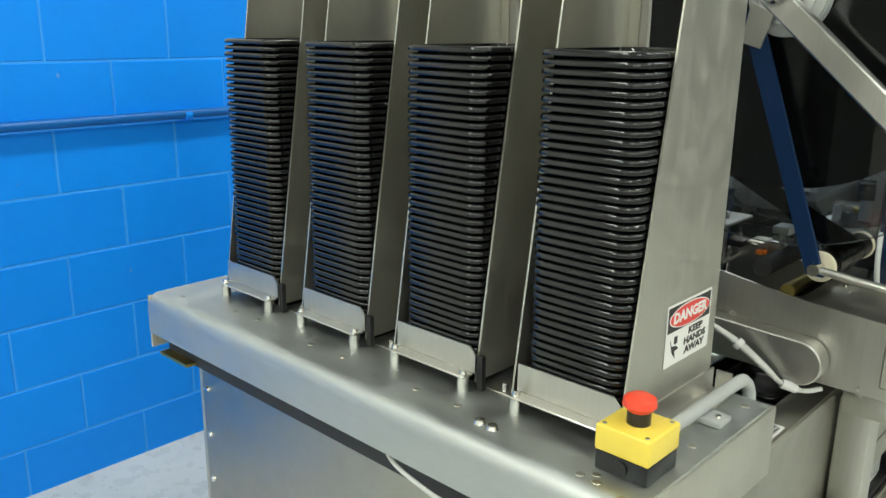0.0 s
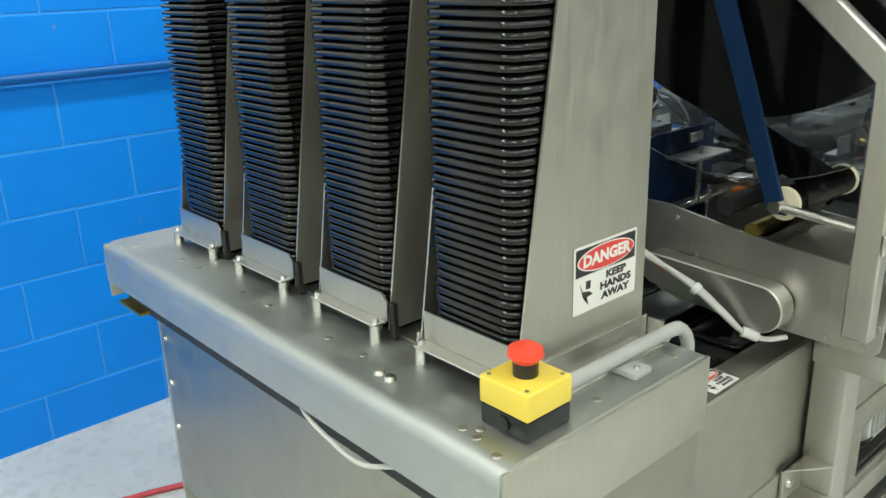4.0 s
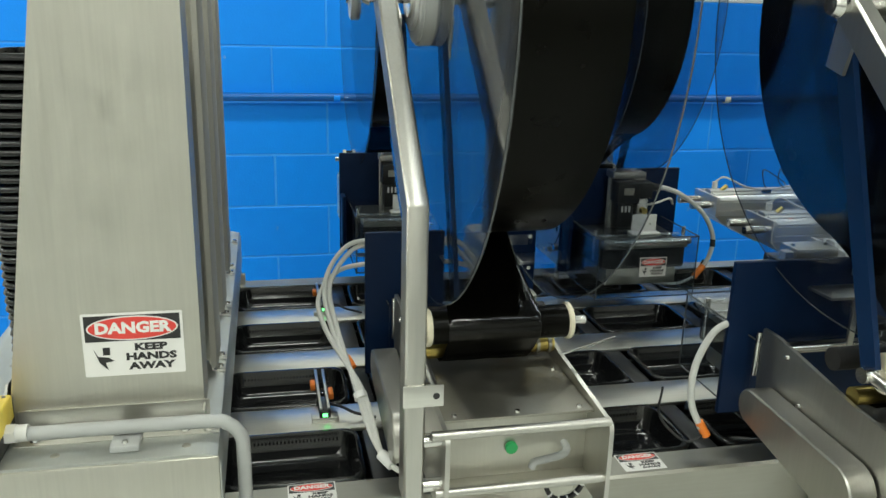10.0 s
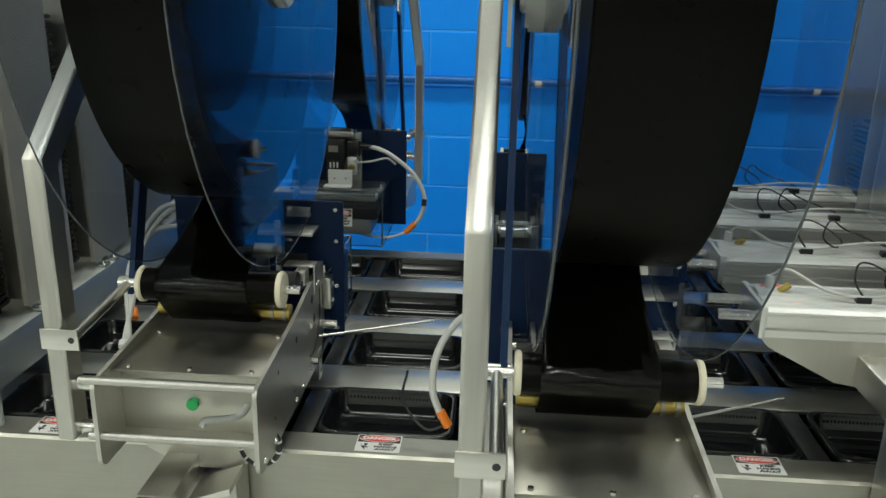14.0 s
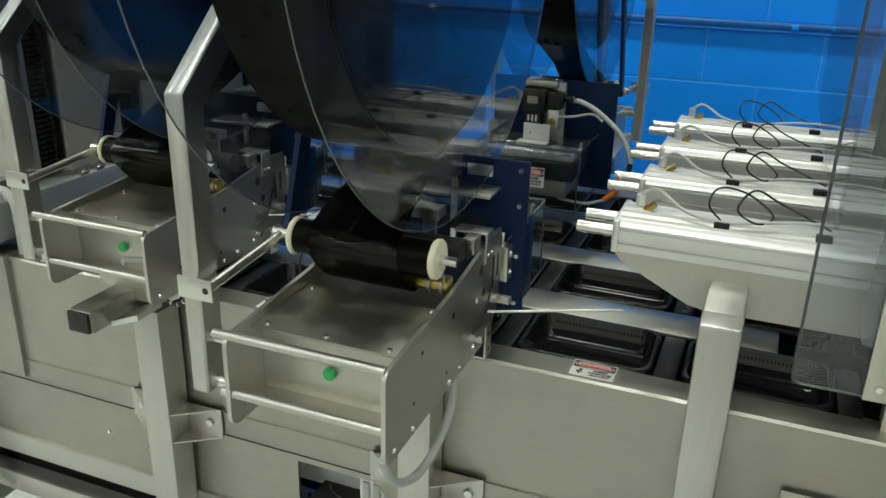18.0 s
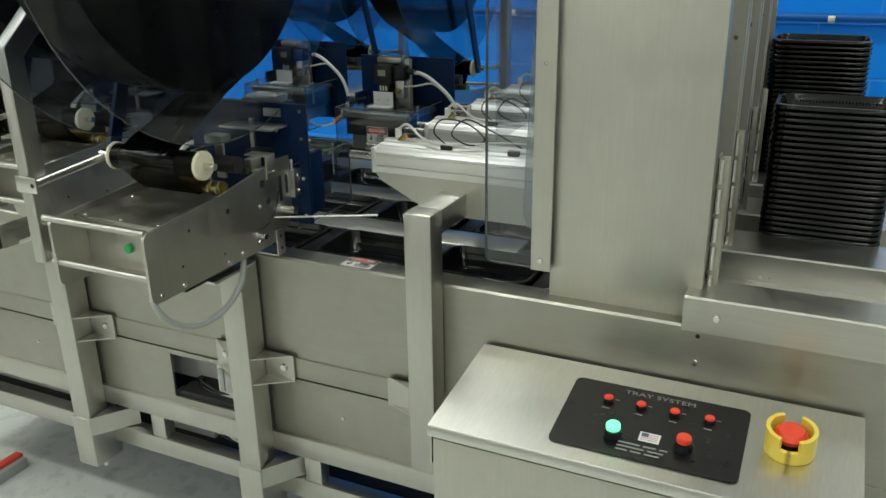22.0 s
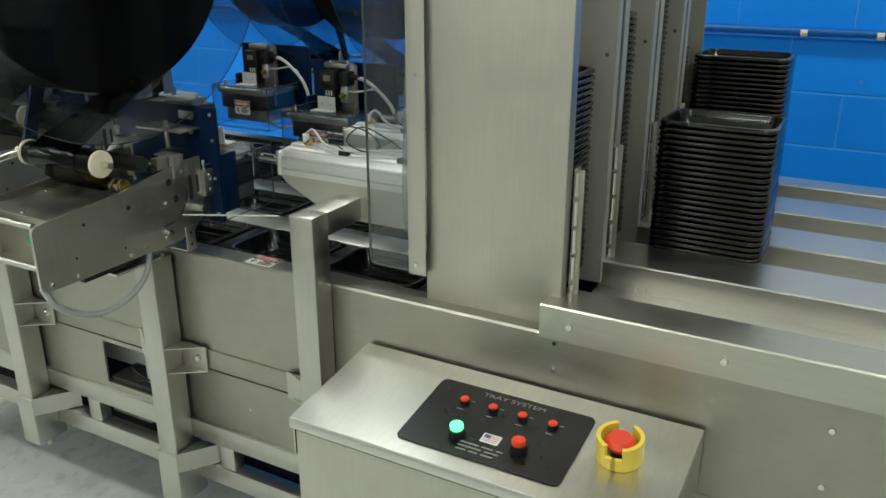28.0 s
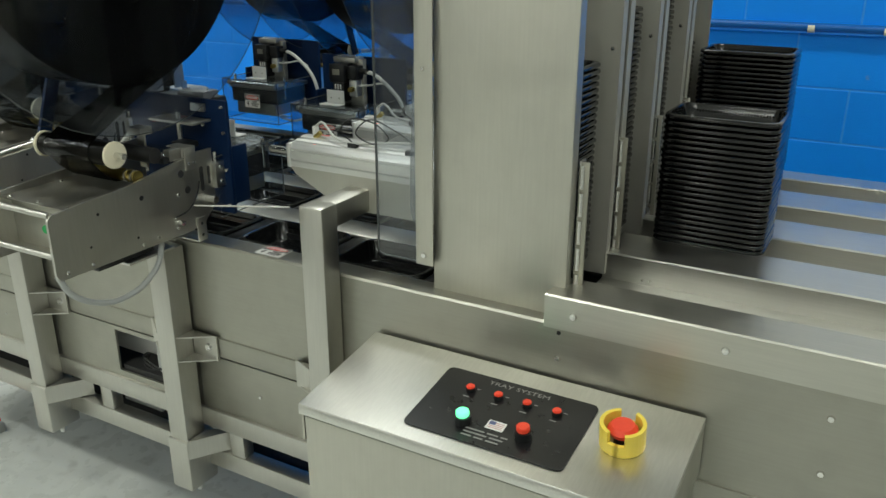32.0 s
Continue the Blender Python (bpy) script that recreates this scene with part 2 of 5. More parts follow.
# ---------------------------------------------------------------- mesh helpers


def part(name, bm, material, parent=None, label="", smooth=40):
    me = bpy.data.meshes.new(name)
    bmesh.ops.recalc_face_normals(bm, faces=bm.faces)
    bm.to_mesh(me)
    bm.free()
    me.materials.append(M[material])
    if smooth:
        for p in me.polygons:
            p.use_smooth = True
        me.set_sharp_from_angle(angle=radians(smooth))
    ob = new(name, me)
    adopt(ob, parent)
    return tagged(ob, label) if label else ob


def adopt(ob, parent):
    if parent:
        ob.parent = parent
        ob.matrix_parent_inverse = world_of(parent).inverted()


def world_of(ob):
    return (world_of(ob.parent) @ ob.matrix_parent_inverse @ ob.matrix_basis) if ob.parent else ob.matrix_basis.copy()


def thing(name, at, label, category, group="", kind=""):
    ob = new(name)
    ob.empty_display_size = 0.05
    ob.matrix_basis = pose(*at)
    return tagged(ob, label, category, group, kind)


def slide(ob, dx, dy, dz):
    """Move a finished thing with all its parts."""
    ob.matrix_basis = Matrix.Translation((dx, dy, dz)) @ ob.matrix_basis
    return ob


def mesh():
    return bmesh.new()


def box(x0, x1, y0, y1, z0, z1, bev=0.0, seg=2, bm=None):
    own = bm is None
    b = bmesh.new()
    bmesh.ops.create_cube(b, size=1)
    for v in b.verts:
        v.co = Vector((x0 + (v.co.x + 0.5) * (x1 - x0), y0 + (v.co.y + 0.5) * (y1 - y0), z0 + (v.co.z + 0.5) * (z1 - z0)))
    if bev:
        bmesh.ops.bevel(b, geom=list(b.edges), offset=bev, segments=seg, affect="EDGES", profile=0.5)
    return b if own else merge(bm, b)


def merge(bm, *others):
    for o in others:
        tmp = bpy.data.meshes.new("tmp")
        o.to_mesh(tmp)
        o.free()
        bm.from_mesh(tmp)
        bpy.data.meshes.remove(tmp)
    return bm


def cyl(p0, p1, r, seg=20, r2=None, bev=0.0):
    b = bmesh.new()
    p0, p1 = Vector(p0), Vector(p1)
    d = p1 - p0
    bmesh.ops.create_cone(b, cap_ends=True, segments=seg, radius1=r, radius2=r if r2 is None else r2, depth=d.length)
    if bev:
        bmesh.ops.bevel(b, geom=[e for e in b.edges if abs(e.verts[0].co.z - e.verts[1].co.z) < 1e-6], offset=bev, segments=2, affect="EDGES")
    q = d.to_track_quat("Z", "Y").to_matrix().to_4x4()
    bmesh.ops.transform(b, matrix=Matrix.Translation((p0 + p1) / 2) @ q, verts=b.verts)
    return b


def prism(outline, axis, a0, a1, bev=0.0):
    """An outline of (p, q) pairs pulled along an axis: 'x' takes (y, z), 'y' takes (x, z), 'z' takes (x, y)."""
    b = bmesh.new()
    place = {"x": lambda p, q, a: (a, p, q), "y": lambda p, q, a: (p, a, q), "z": lambda p, q, a: (p, q, a)}[axis]
    lo = [b.verts.new(place(p, q, a0)) for p, q in outline]
    hi = [b.verts.new(place(p, q, a1)) for p, q in outline]
    n = len(outline)
    b.faces.new(lo)
    b.faces.new(hi)
    for i in range(n):
        b.faces.new((lo[i], lo[(i + 1) % n], hi[(i + 1) % n], hi[i]))
    bmesh.ops.recalc_face_normals(b, faces=b.faces)
    if bev:
        bmesh.ops.bevel(b, geom=list(b.edges), offset=bev, segments=1, affect="EDGES")
    return b


def rounded(x0, x1, y0, y1, r, seg=4):
    out = []
    for cx, cy, a in ((x1 - r, y1 - r, 0), (x0 + r, y1 - r, 90), (x0 + r, y0 + r, 180), (x1 - r, y0 + r, 270)):
        for k in range(seg + 1):
            t = radians(a + 90 * k / seg)
            out.append((cx + r * math.cos(t), cy + r * math.sin(t)))
    return out


def glide(points, steps=6):
    """A smooth line through points (Catmull-Rom)."""
    p = [Vector(q) for q in points]
    p = [2 * p[0] - p[1]] + p + [2 * p[-1] - p[-2]]
    out = []
    for i in range(1, len(p) - 2):
        for k in range(steps):
            t = k / steps
            a, b, c, d = p[i - 1:i + 3]
            out.append(0.5 * (2 * b + (c - a) * t + (2 * a - 5 * b + 4 * c - d) * t * t + (3 * b - a - 3 * c + d) * t ** 3))
    return out + [p[-2]]


def sweep(points, r, seg=8, smooth=True, steps=6):
    pts = glide(points, steps) if smooth else [Vector(q) for q in points]
    b = bmesh.new()
    rings, up = [], None
    for i, c in enumerate(pts):
        d = (pts[min(i + 1, len(pts) - 1)] - pts[max(i - 1, 0)]).normalized()
        up = up or (Vector((0, 0, 1)) if abs(d.z) < 0.9 else Vector((1, 0, 0)))
        side = d.cross(up).normalized()
        up = side.cross(d).normalized()
        rings.append([b.verts.new(c + r * (math.cos(2 * math.pi * k / seg) * side + math.sin(2 * math.pi * k / seg) * up)) for k in range(seg)])
    for p, q in zip(rings, rings[1:]):
        for k in range(seg):
            b.faces.new((p[k], p[(k + 1) % seg], q[(k + 1) % seg], q[k]))
    b.faces.new(rings[0])
    b.faces.new(rings[-1])
    return b


def screw(name, at, way, r, parent, material="steel_bright", h=None):
    """A low domed screw head on a surface."""
    a = Vector(at)
    w = Vector(way).normalized()
    h = h or r * 0.55
    b = cyl(a - w * 0.001, a + w * h, r, 14, r * 0.72)
    merge(b, cyl(a + w * (h - 0.0004), a + w * (h + 0.0003), r * 0.38, 6))
    return part(name, b, material, parent)


# ---------------------------------------------------------------- the room
def room():
    floor = part("floor", box(-2.75, 5.2, -4.2, 8.2, FZ - 0.1, FZ), "floor_grey")
    tagged(floor, "worn grey painted concrete floor with scuffs", "floor", kind="structure")
    core = part("wall_west", box(WALL - 0.19, WALL - 0.012, -4.2, 8.2, FZ, 3.4), "white_wall")
    tagged(core, "concrete block wall painted glossy bright blue, white above", "wall", kind="structure")
    # unseen walls; dark lower band and white top are added to grade steel reflections
    for name, dims in (("wall_east", (5.0, 5.2, -4.2, 8.2)), ("wall_south", (WALL - 0.19, 5.0, -4.2, -4.0)), ("wall_north", (WALL - 0.19, 5.0, 8.0, 8.2))):
        w = part(name, box(*dims, FZ, 1.25), "grey_wall")
        tagged(w, "unseen closing wall, grey below and white above to shape reflections", "wall", kind="structure")
        part("upper_wall", box(*dims, 1.25, 3.4), "white_wall", w)
    c = part("ceiling", box(WALL - 0.19, 5.2, -4.2, 8.2, 3.4, 3.5), "ceiling_paint")
    tagged(c, "plain white workshop ceiling", "ceiling", kind="structure")
    return core


wall = room()


# ---------------------------------------------------------------- trays
TL, TW = 0.220, 0.158          # flange length (y) and width (x)


#        inset, z, corner radius, from the bottom up and over the rolled rim
PROFILE = ((0.030, -0.046, 0.016), (0.022, -0.046, 0.022), (0.0145, -0.0395, 0.024), (0.0095, -0.004, 0.026), (0.008, 0.0, 0.026), (0.004, 0.0, 0.024), (0.0022, -0.0007, 0.024), (0.0008, -0.0025, 0.025), (0.0, -0.0060, 0.025), (0.0006, -0.0076, 0.025))


def tray_mesh(name, first, last, ribs=False):
    b = bmesh.new()
    rings = []
    for ins, z, r in PROFILE[first:last]:
        o = rounded(-TW / 2 + ins, TW / 2 - ins, -TL / 2 + ins, TL / 2 - ins, r, 4)
        rings.append([b.verts.new((x, y, z)) for x, y in o])
    n = len(rings[0])
    for p, q in zip(rings, rings[1:]):
        for k in range(n):
            b.faces.new((p[k], p[(k + 1) % n], q[(k + 1) % n], q[k]))
    if first == 0:
        b.faces.new(rings[0])
    bmesh.ops.recalc_face_normals(b, faces=b.faces)
    if ribs:
        # a row of small moulded ribs along both long walls, and a raised panel in the bottom
        for k in range(26):
            y = -0.075 + 0.006 * k
            for sgn in (-1, 1):
                x = sgn * (TW / 2 - 0.0112)
                box(min(x, x - sgn * 0.0012), max(x, x - sgn * 0.0012), y - 0.0012, y + 0.0012, -0.016, -0.0115, bm=b)
        merge(b, prism(rounded(-0.034, 0.034, -0.062, 0.062, 0.012, 3), "z", -0.047, -0.0435, 0.001))
    me = bpy.data.meshes.new(name)
    b.to_mesh(me)
    b.free()
    me.materials.append(M["tray_plastic"])
    for p in me.polygons:
        p.use_smooth = True
    me.set_sharp_from_angle(angle=radians(50))
    return me


TRAY, TRAY_TOP = tray_mesh("tray", 0, 10), tray_mesh("tray_top", 0, 10, True)
BASIN, RIM = tray_mesh("basin", 0, 5, True), tray_mesh("rim", 4, 10)
LANES = (-0.562, -0.805, -1.048, -1.291)
rng = random.Random(4)


def tray_stack(x, y, z, count, step, group, label):
    """A nested stack of empty trays; z is the first rim."""
    base = thing("tray_stack", (x, y, z - 0.046), label, "tray stack", group)
    for k in range(count):
        ob = new("tray", TRAY_TOP if k == count - 1 else TRAY)
        ob.matrix_basis = pose(x + rng.uniform(-0.0008, 0.0008), y + rng.uniform(-0.0012, 0.0012), z + k * step, 0, 0, rng.uniform(-0.3, 0.3))
        adopt(ob, base)
    return base


# ---------------------------------------------------------------- machine bed
FX, BX = -0.42, -1.42        # front and back faces of the bed
TOP = 0.874                    # top of the bed
Y0, Y1 = 0.72, 4.35            # bed's ends
FIRST, PITCH = 1.205, 0.265     # trays along a lane


def conveyor_bed():
    bed = thing("conveyor_bed", (-0.93, 2.0, FZ), "long stainless steel conveyor frame with four lanes", "conveyor")
    # front and back panels, with a folded lip
    for side, x in ((1, FX), (-1, BX)):
        p = prism([(x, 0.642), (x, TOP - 0.004), (x - side * 0.004, TOP), (x - side * 0.055, TOP), (x - side * 0.055, TOP - 0.004), (x - side * 0.006, TOP - 0.004), (x - side * 0.006, 0.642)], "y", 1.06, Y1)
        part("side_panel", p, "steel_bed", bed)
    # steel strips between the lanes
    for a, b in zip(LANES, LANES[1:]):
        m = (a + b) / 2
        part("lane_strip", box(m - 0.043, m + 0.043, 1.06, 2.56, TOP - 0.012, TOP - 0.004, 0.002), "steel_rail", bed)
    # shade below the trays, laid in as a near-black sheet
    part("pit", box(BX + 0.007, FX - 0.007, 1.06, Y1, 0.72, 0.74), "recess_shade", bed, "near-black sheet with the shade under the trays as its colour")
    for x in LANES:
        for s in (-1, 1):
            part("chain_guide", box(x + s * 0.07 - 0.006, x + s * 0.07 + 0.006, 1.06, 2.98, 0.80, 0.845), "black_plastic", bed)
        for k in range(6):
            y = PITCH * k + FIRST + PITCH / 2
            part("tray_carrier", box(x - 0.078, x + 0.078, y - 0.018, y + 0.018, 0.80, 0.866, 0.004), "black_plastic", bed)
    # lower frame: seam strip, panels, rails
    part("seam_strip", box(FX - 0.006, FX + 0.004, 0.80, Y1, 0.595, 0.644, 0.002), "steel_bed", bed)
    # dark strip painted as the shade in the seam gap
    part("backing", box(FX - 0.020, FX - 0.012, 0.80, Y1, 0.577, 0.595), "recess_shade", bed)
    part("lower_panel", box(FX - 0.008, FX - 0.002, 0.80, 1.538, 0.442, 0.588, 0.001), "steel_bed", bed)
    part("lower_panel", prism([(1.540, 0.442), (2.062, 0.442), (2.062, 0.588), (2.006, 0.588), (2.006, 0.460), (1.773, 0.460), (1.773, 0.576), (2.004, 0.576), (2.004, 0.588), (1.540, 0.588)], "x", FX - 0.008, FX - 0.002), "steel_bed", bed)
    part("lower_panel", box(FX - 0.008, FX - 0.002, 2.064, Y1, 0.442, 0.588, 0.001), "steel_bed", bed)
    for y0, y1 in ((0.80, 1.5105), (1.5115, 2.0345), (2.0355, Y1)):
        part("lower_rail", box(FX - 0.035, FX + 0.006, y0, y1, 0.390, 0.442, 0.004), "steel_tube", bed)
        part("bottom_rail", box(FX - 0.040, FX + 0.001, y0, y1, 0.274, 0.324, 0.004), "steel_tube", bed)
        part("rear_rail", box(BX - 0.001, BX + 0.040, y0, y1, 0.274, 0.324, 0.004), "steel_tube", bed)
    for y in (1.70, 2.16, 2.7, 3.4):
        part("rail_post", box(FX - 0.035, FX - 0.001, y - 0.022, y + 0.022, 0.324, 0.390, 0.003), "steel_tube", bed)
    # pan coloured near-black for the shade inside the frame
    part("floor_pan", box(-0.80, FX - 0.045, 0.82, Y1, 0.268, 0.274), "recess_shade", bed)
    # added blind that hides the blue wall, near-black in place of shade
    part("rear_panel", box(BX + 0.012, BX + 0.018, 1.0, Y1, FZ + 0.04, 0.46), "recess_shade", bed)
    for y in (1.15, 2.75, 4.2):
        part("pedestal", cyl((-1.06, y, FZ), (-1.06, y, 0.268), 0.03, 20), "steel_tube", bed)
    screw("panel_screw", (FX - 0.002, 2.25, 0.517), (1, 0, 0), 0.005, bed)
    screw("panel_screw", (FX - 0.002, 1.32, 0.517), (1, 0, 0), 0.005, bed)
    for y, z in ((2.965, 0.807), (3.41, 0.72), (3.41, 0.82)):
        screw("panel_bolt", (FX, y, z), (1, 0, 0), 0.0065, bed)
    part("plug_hole", cyl((FX - 0.002, 2.965, 0.857), (FX + 0.0006, 2.965, 0.857), 0.004, 12), "recess_shade", bed)
    return bed


bed = conveyor_bed()

for x in LANES:
    for k in range(6):
        y = PITCH * k + FIRST + rng.uniform(-0.004, 0.004)
        t = thing("tray", (x, y, TOP - 0.002, 0, 0, rng.uniform(-0.4, 0.4)), "empty shiny black plastic tray lying in a conveyor lane", "tray", "trays in the conveyor lanes")
        for piece, me in (("basin", BASIN), ("rim", RIM)):
            ob = new(piece, me)
            ob.matrix_basis = t.matrix_basis.copy()
            adopt(ob, t)


def frame_legs():
    for y in (1.511, 2.035):
        leg = thing("frame_leg", (-0.385, y, FZ), "square stainless steel frame leg bolted to the bed", "frame leg", "frame legs")
        part("tube", box(-0.415, -0.357, y - 0.029, y + 0.029, 0.24, 0.862, 0.004), "steel_tube", leg)
        part("foot_block", box(-0.44, -0.35, y - 0.033, y + 0.033, 0.232, 0.372, 0.006), "steel_tube", leg)
        part("side_stay", prism([(FX + 0.004, y + 0.033), (-0.352, y + 0.033), (FX - 0.03, y + 0.10), (FX - 0.03, y + 0.085)], "z", 0.327, 0.377), "steel_tube", leg)
        part("leg_tip", cyl((-0.395, y + 0.01, 0.209), (-0.395, y + 0.01, 0.234), 0.006, 10, 0.008), "white_plastic", leg)
        for s in (1, -1):
            b = prism([(FX + 0.006, y + s * 0.03), (-0.36, y + s * 0.03), (FX + 0.006, y + s * 0.105)], "z", 0.587, 0.590)
            merge(b, prism([(FX + 0.006, y + s * 0.03), (-0.36, y + s * 0.03), (FX + 0.006, y + s * 0.105)], "z", 0.648, 0.651))
            merge(b, box(FX + 0.006, FX + 0.010, y + min(s * 0.03, s * 0.105), y + max(s * 0.03, s * 0.105), 0.587, 0.651))
            ear = part("bracket", b, "steel_tube", leg)
            screw("bolt", (FX + 0.010, y + s * 0.08, 0.619), (1, 0, 0), 0.010, ear)


frame_legs()


def end_post():
    y0, y1 = 2.441, 2.497
    p = thing("bent_post", (-0.36, 2.48, 0.5), "bent square stainless tube carrying the pusher cylinders", "support post")
    part("upright", box(-0.419, -0.367, y0, y1, 0.475, 1.025, 0.005), "steel_tube", p)
    part("arm", box(-1.20, -0.415, y0, y1, 0.975, 1.024, 0.005), "steel_tube", p)
    b = prism([(FX + 0.006, y0), (-0.385, y0), (FX + 0.006, y0 - 0.07)], "z", 0.587, 0.590)
    merge(b, prism([(FX + 0.006, y0), (-0.385, y0), (FX + 0.006, y0 - 0.07)], "z", 0.648, 0.651), box(FX + 0.006, FX + 0.010, y0 - 0.07, y0, 0.587, 0.651))
    part("bracket", b, "steel_tube", p)


end_post()


# ---------------------------------------------------------------- first magazine
def platform():
    p = thing("magazine_platform", (-0.96, 0.9, 0.9), "stainless steel platform with rounded folded edges", "platform")
    # folded sheet: top, front skirt, end skirts
    out = [(0.708, 0.905), (0.708, 0.958), (0.7095, 0.967), (0.7135, 0.9755), (0.720, 0.9815), (0.728, 0.9845), (0.737, 0.985), (1.085, 0.985), (1.100, 0.980), (1.104, 0.970), (1.104, 0.905)]
    inn = [(1.098, 0.905), (1.098, 0.968), (1.084, 0.979), (0.735, 0.979), (0.722, 0.974), (0.714, 0.962), (0.714, 0.905)]
    part("top_sheet", prism(out + inn, "x", -1.492, -0.400), "steel_deck", p)
    part("front_skirt", box(-0.402, -0.396, 0.710, 1.102, 0.872, 0.981, 0.002), "steel_sheet", p)
    part("back_skirt", box(-1.496, -1.490, 0.710, 1.102, 0.872, 0.981, 0.002), "steel_sheet", p)
    # dark strip standing in for shade below the platform edge
    part("end_lip", box(-1.47, -0.41, 0.735, 0.745, 0.86, 0.905), "recess_shade", p)
    part("corner_bracket", box(-1.47, -1.37, 0.715, 0.80, 0.862, 0.868), "brass", p)
    for x, y in ((-0.663, 0.758), (-0.640, 0.757)):
        screw("dome_screw", (x, y, 0.985), (0, 0, 1), 0.0095, p)
    for x, y in ((-0.49, 0.742), (-0.465, 0.740), (-0.475, 0.755), (-0.72, 0.775), (-0.97, 0.775), (-1.215, 0.778), (-0.80, 0.772), (-1.05, 0.772), (-1.28, 0.775), (-1.43, 0.75), (-0.425, 0.73), (-0.425, 0.90), (-0.425, 1.06)):
        screw("flat_screw", (x, y, 0.985), (0, 0, 1), 0.007, p, "steel_dark", 0.001)
    return slide(p, 0.002, 0.006, -0.002)


platform()


def lower_cabinet():
    c = thing("infeed_cabinet", (-0.93, 0.9, FZ), "stainless steel cabinet under the tray magazine", "cabinet")
    # end and front panels take the darkened steel for their shade
    part("end_panel", box(-1.39, -0.42, 0.765, 0.775, 0.45, 0.90, 0.001), "steel_bed", c)
    part("front_panel", box(FX - 0.002, FX + 0.010, 0.76, 1.12, 0.604, 0.878, 0.001), "steel_bed", c)
    part("back_panel", box(-1.40, -1.39, 0.765, 1.12, 0.30, 0.90, 0.001), "steel_sheet", c)
    part("lower_end_panel", box(-1.36, -0.42, 0.790, 0.800, FZ + 0.10, 0.452, 0.001), "steel_dark", c)
    part("access_cover", box(-1.28, -0.55, 0.785, 0.789, 0.16, 0.42, 0.002), "steel_sheet", c)
    for z in (0.80, 0.70, 0.60):
        screw("screw", (-1.372, 0.765, z), (0, -1, 0), 0.007, c)


lower_cabinet()


def side_sheet(parent, x, inward, name="side_sheet", y0=0.829, y1=1.078, zb=1.0, zt=1.78, lean=0.149, flange=0.046):
    """A tall sheet whose front edge leans back, with one folded flange along its rear edge. inward: -1 or 1, the flange's side."""
    t = 0.003
    b = bmesh.new()
    rings = []
    for z in (zb, zt):
        f = y0 + lean * (z - zb)
        o = [(x, f), (x, y1), (x + inward * flange, y1), (x + inward * flange, y1 - t), (x + inward * t, y1 - t), (x + inward * t, f)]
        rings.append([b.verts.new((px, py, z)) for px, py in o])
    lo, hi = rings
    b.faces.new(lo)
    b.faces.new(hi)
    for k in range(6):
        b.faces.new((lo[k], lo[(k + 1) % 6], hi[(k + 1) % 6], hi[k]))
    return part(name, b, "steel_sheet", parent)


def magazine_one():
    m = thing("tray_magazine", (-0.93, 0.96, 0.985), "tall stainless steel tray magazine with four lanes", "tray magazine")
    side_sheet(m, -0.4865, -1, "outer_sheet", flange=0.076)
    part("base_angle", prism([(-0.486, 0.985), (-0.448, 0.985), (-0.448, 0.988), (-0.483, 0.988), (-0.483, 1.020), (-0.486, 1.020)], "y", 0.842, 1.085), "steel_rail", m)
    for y in (0.865, 1.053):
        screw("angle_screw", (-0.463, y, 0.988), (0, 0, 1), 0.008, m)
    for a, b in zip(LANES, LANES[1:]):
        c = (a + b) / 2
        side_sheet(m, c + 0.020, 1, "lane_sheet", flange=0.020)
        side_sheet(m, c - 0.046, -1, "lane_sheet", flange=0.020)
        cover = [(c - 0.118, 1.0785), (c + 0.052, 1.0785), (c + 0.052, 1.0865), (c + 0.048, 1.0885), (c - 0.040, 1.0885), (c - 0.048, 1.0815), (c - 0.118, 1.0815)]
        part("rear_cover", prism(cover, "z", 1.0, 1.78), "steel_matte", m, "folded rear cover strip")
        part("foot_tab", merge(box(c - 0.040, c + 0.014, 0.846, 0.868, 0.985, 0.989)), "steel_sheet", m)
        screw("tab_screw", (c - 0.012, 0.856, 0.989), (0, 0, 1), 0.0065, m, h=0.012)
    side_sheet(m, LANES[3] - 0.101, 1, "outer_sheet")
    for k, x in enumerate(LANES):
        for s in (-1, 1):
            y = 1.097
            lug = part("foot_lug", merge(box(x + s * 0.098 - 0.012, x + s * 0.098 + 0.012, 1.078, 1.098, 0.985, 0.989), box(x + s * 0.098 - 0.012, x + s * 0.098 + 0.012, 1.078, 1.081, 0.985, 1.02)), "steel_rail", m)
            screw("bolt", (x + s * 0.098, 1.090, 0.989), (0, 0, 1), 0.006, lug)
    return slide(m, -0.003, 0.008, -0.004)


magazine_one()

for x in LANES:
    tray_stack(x - 0.012, 0.953, 1.008, 42, 0.0114, "tray stacks in the first magazine", "tall nested stack of empty black plastic trays in a magazine lane")


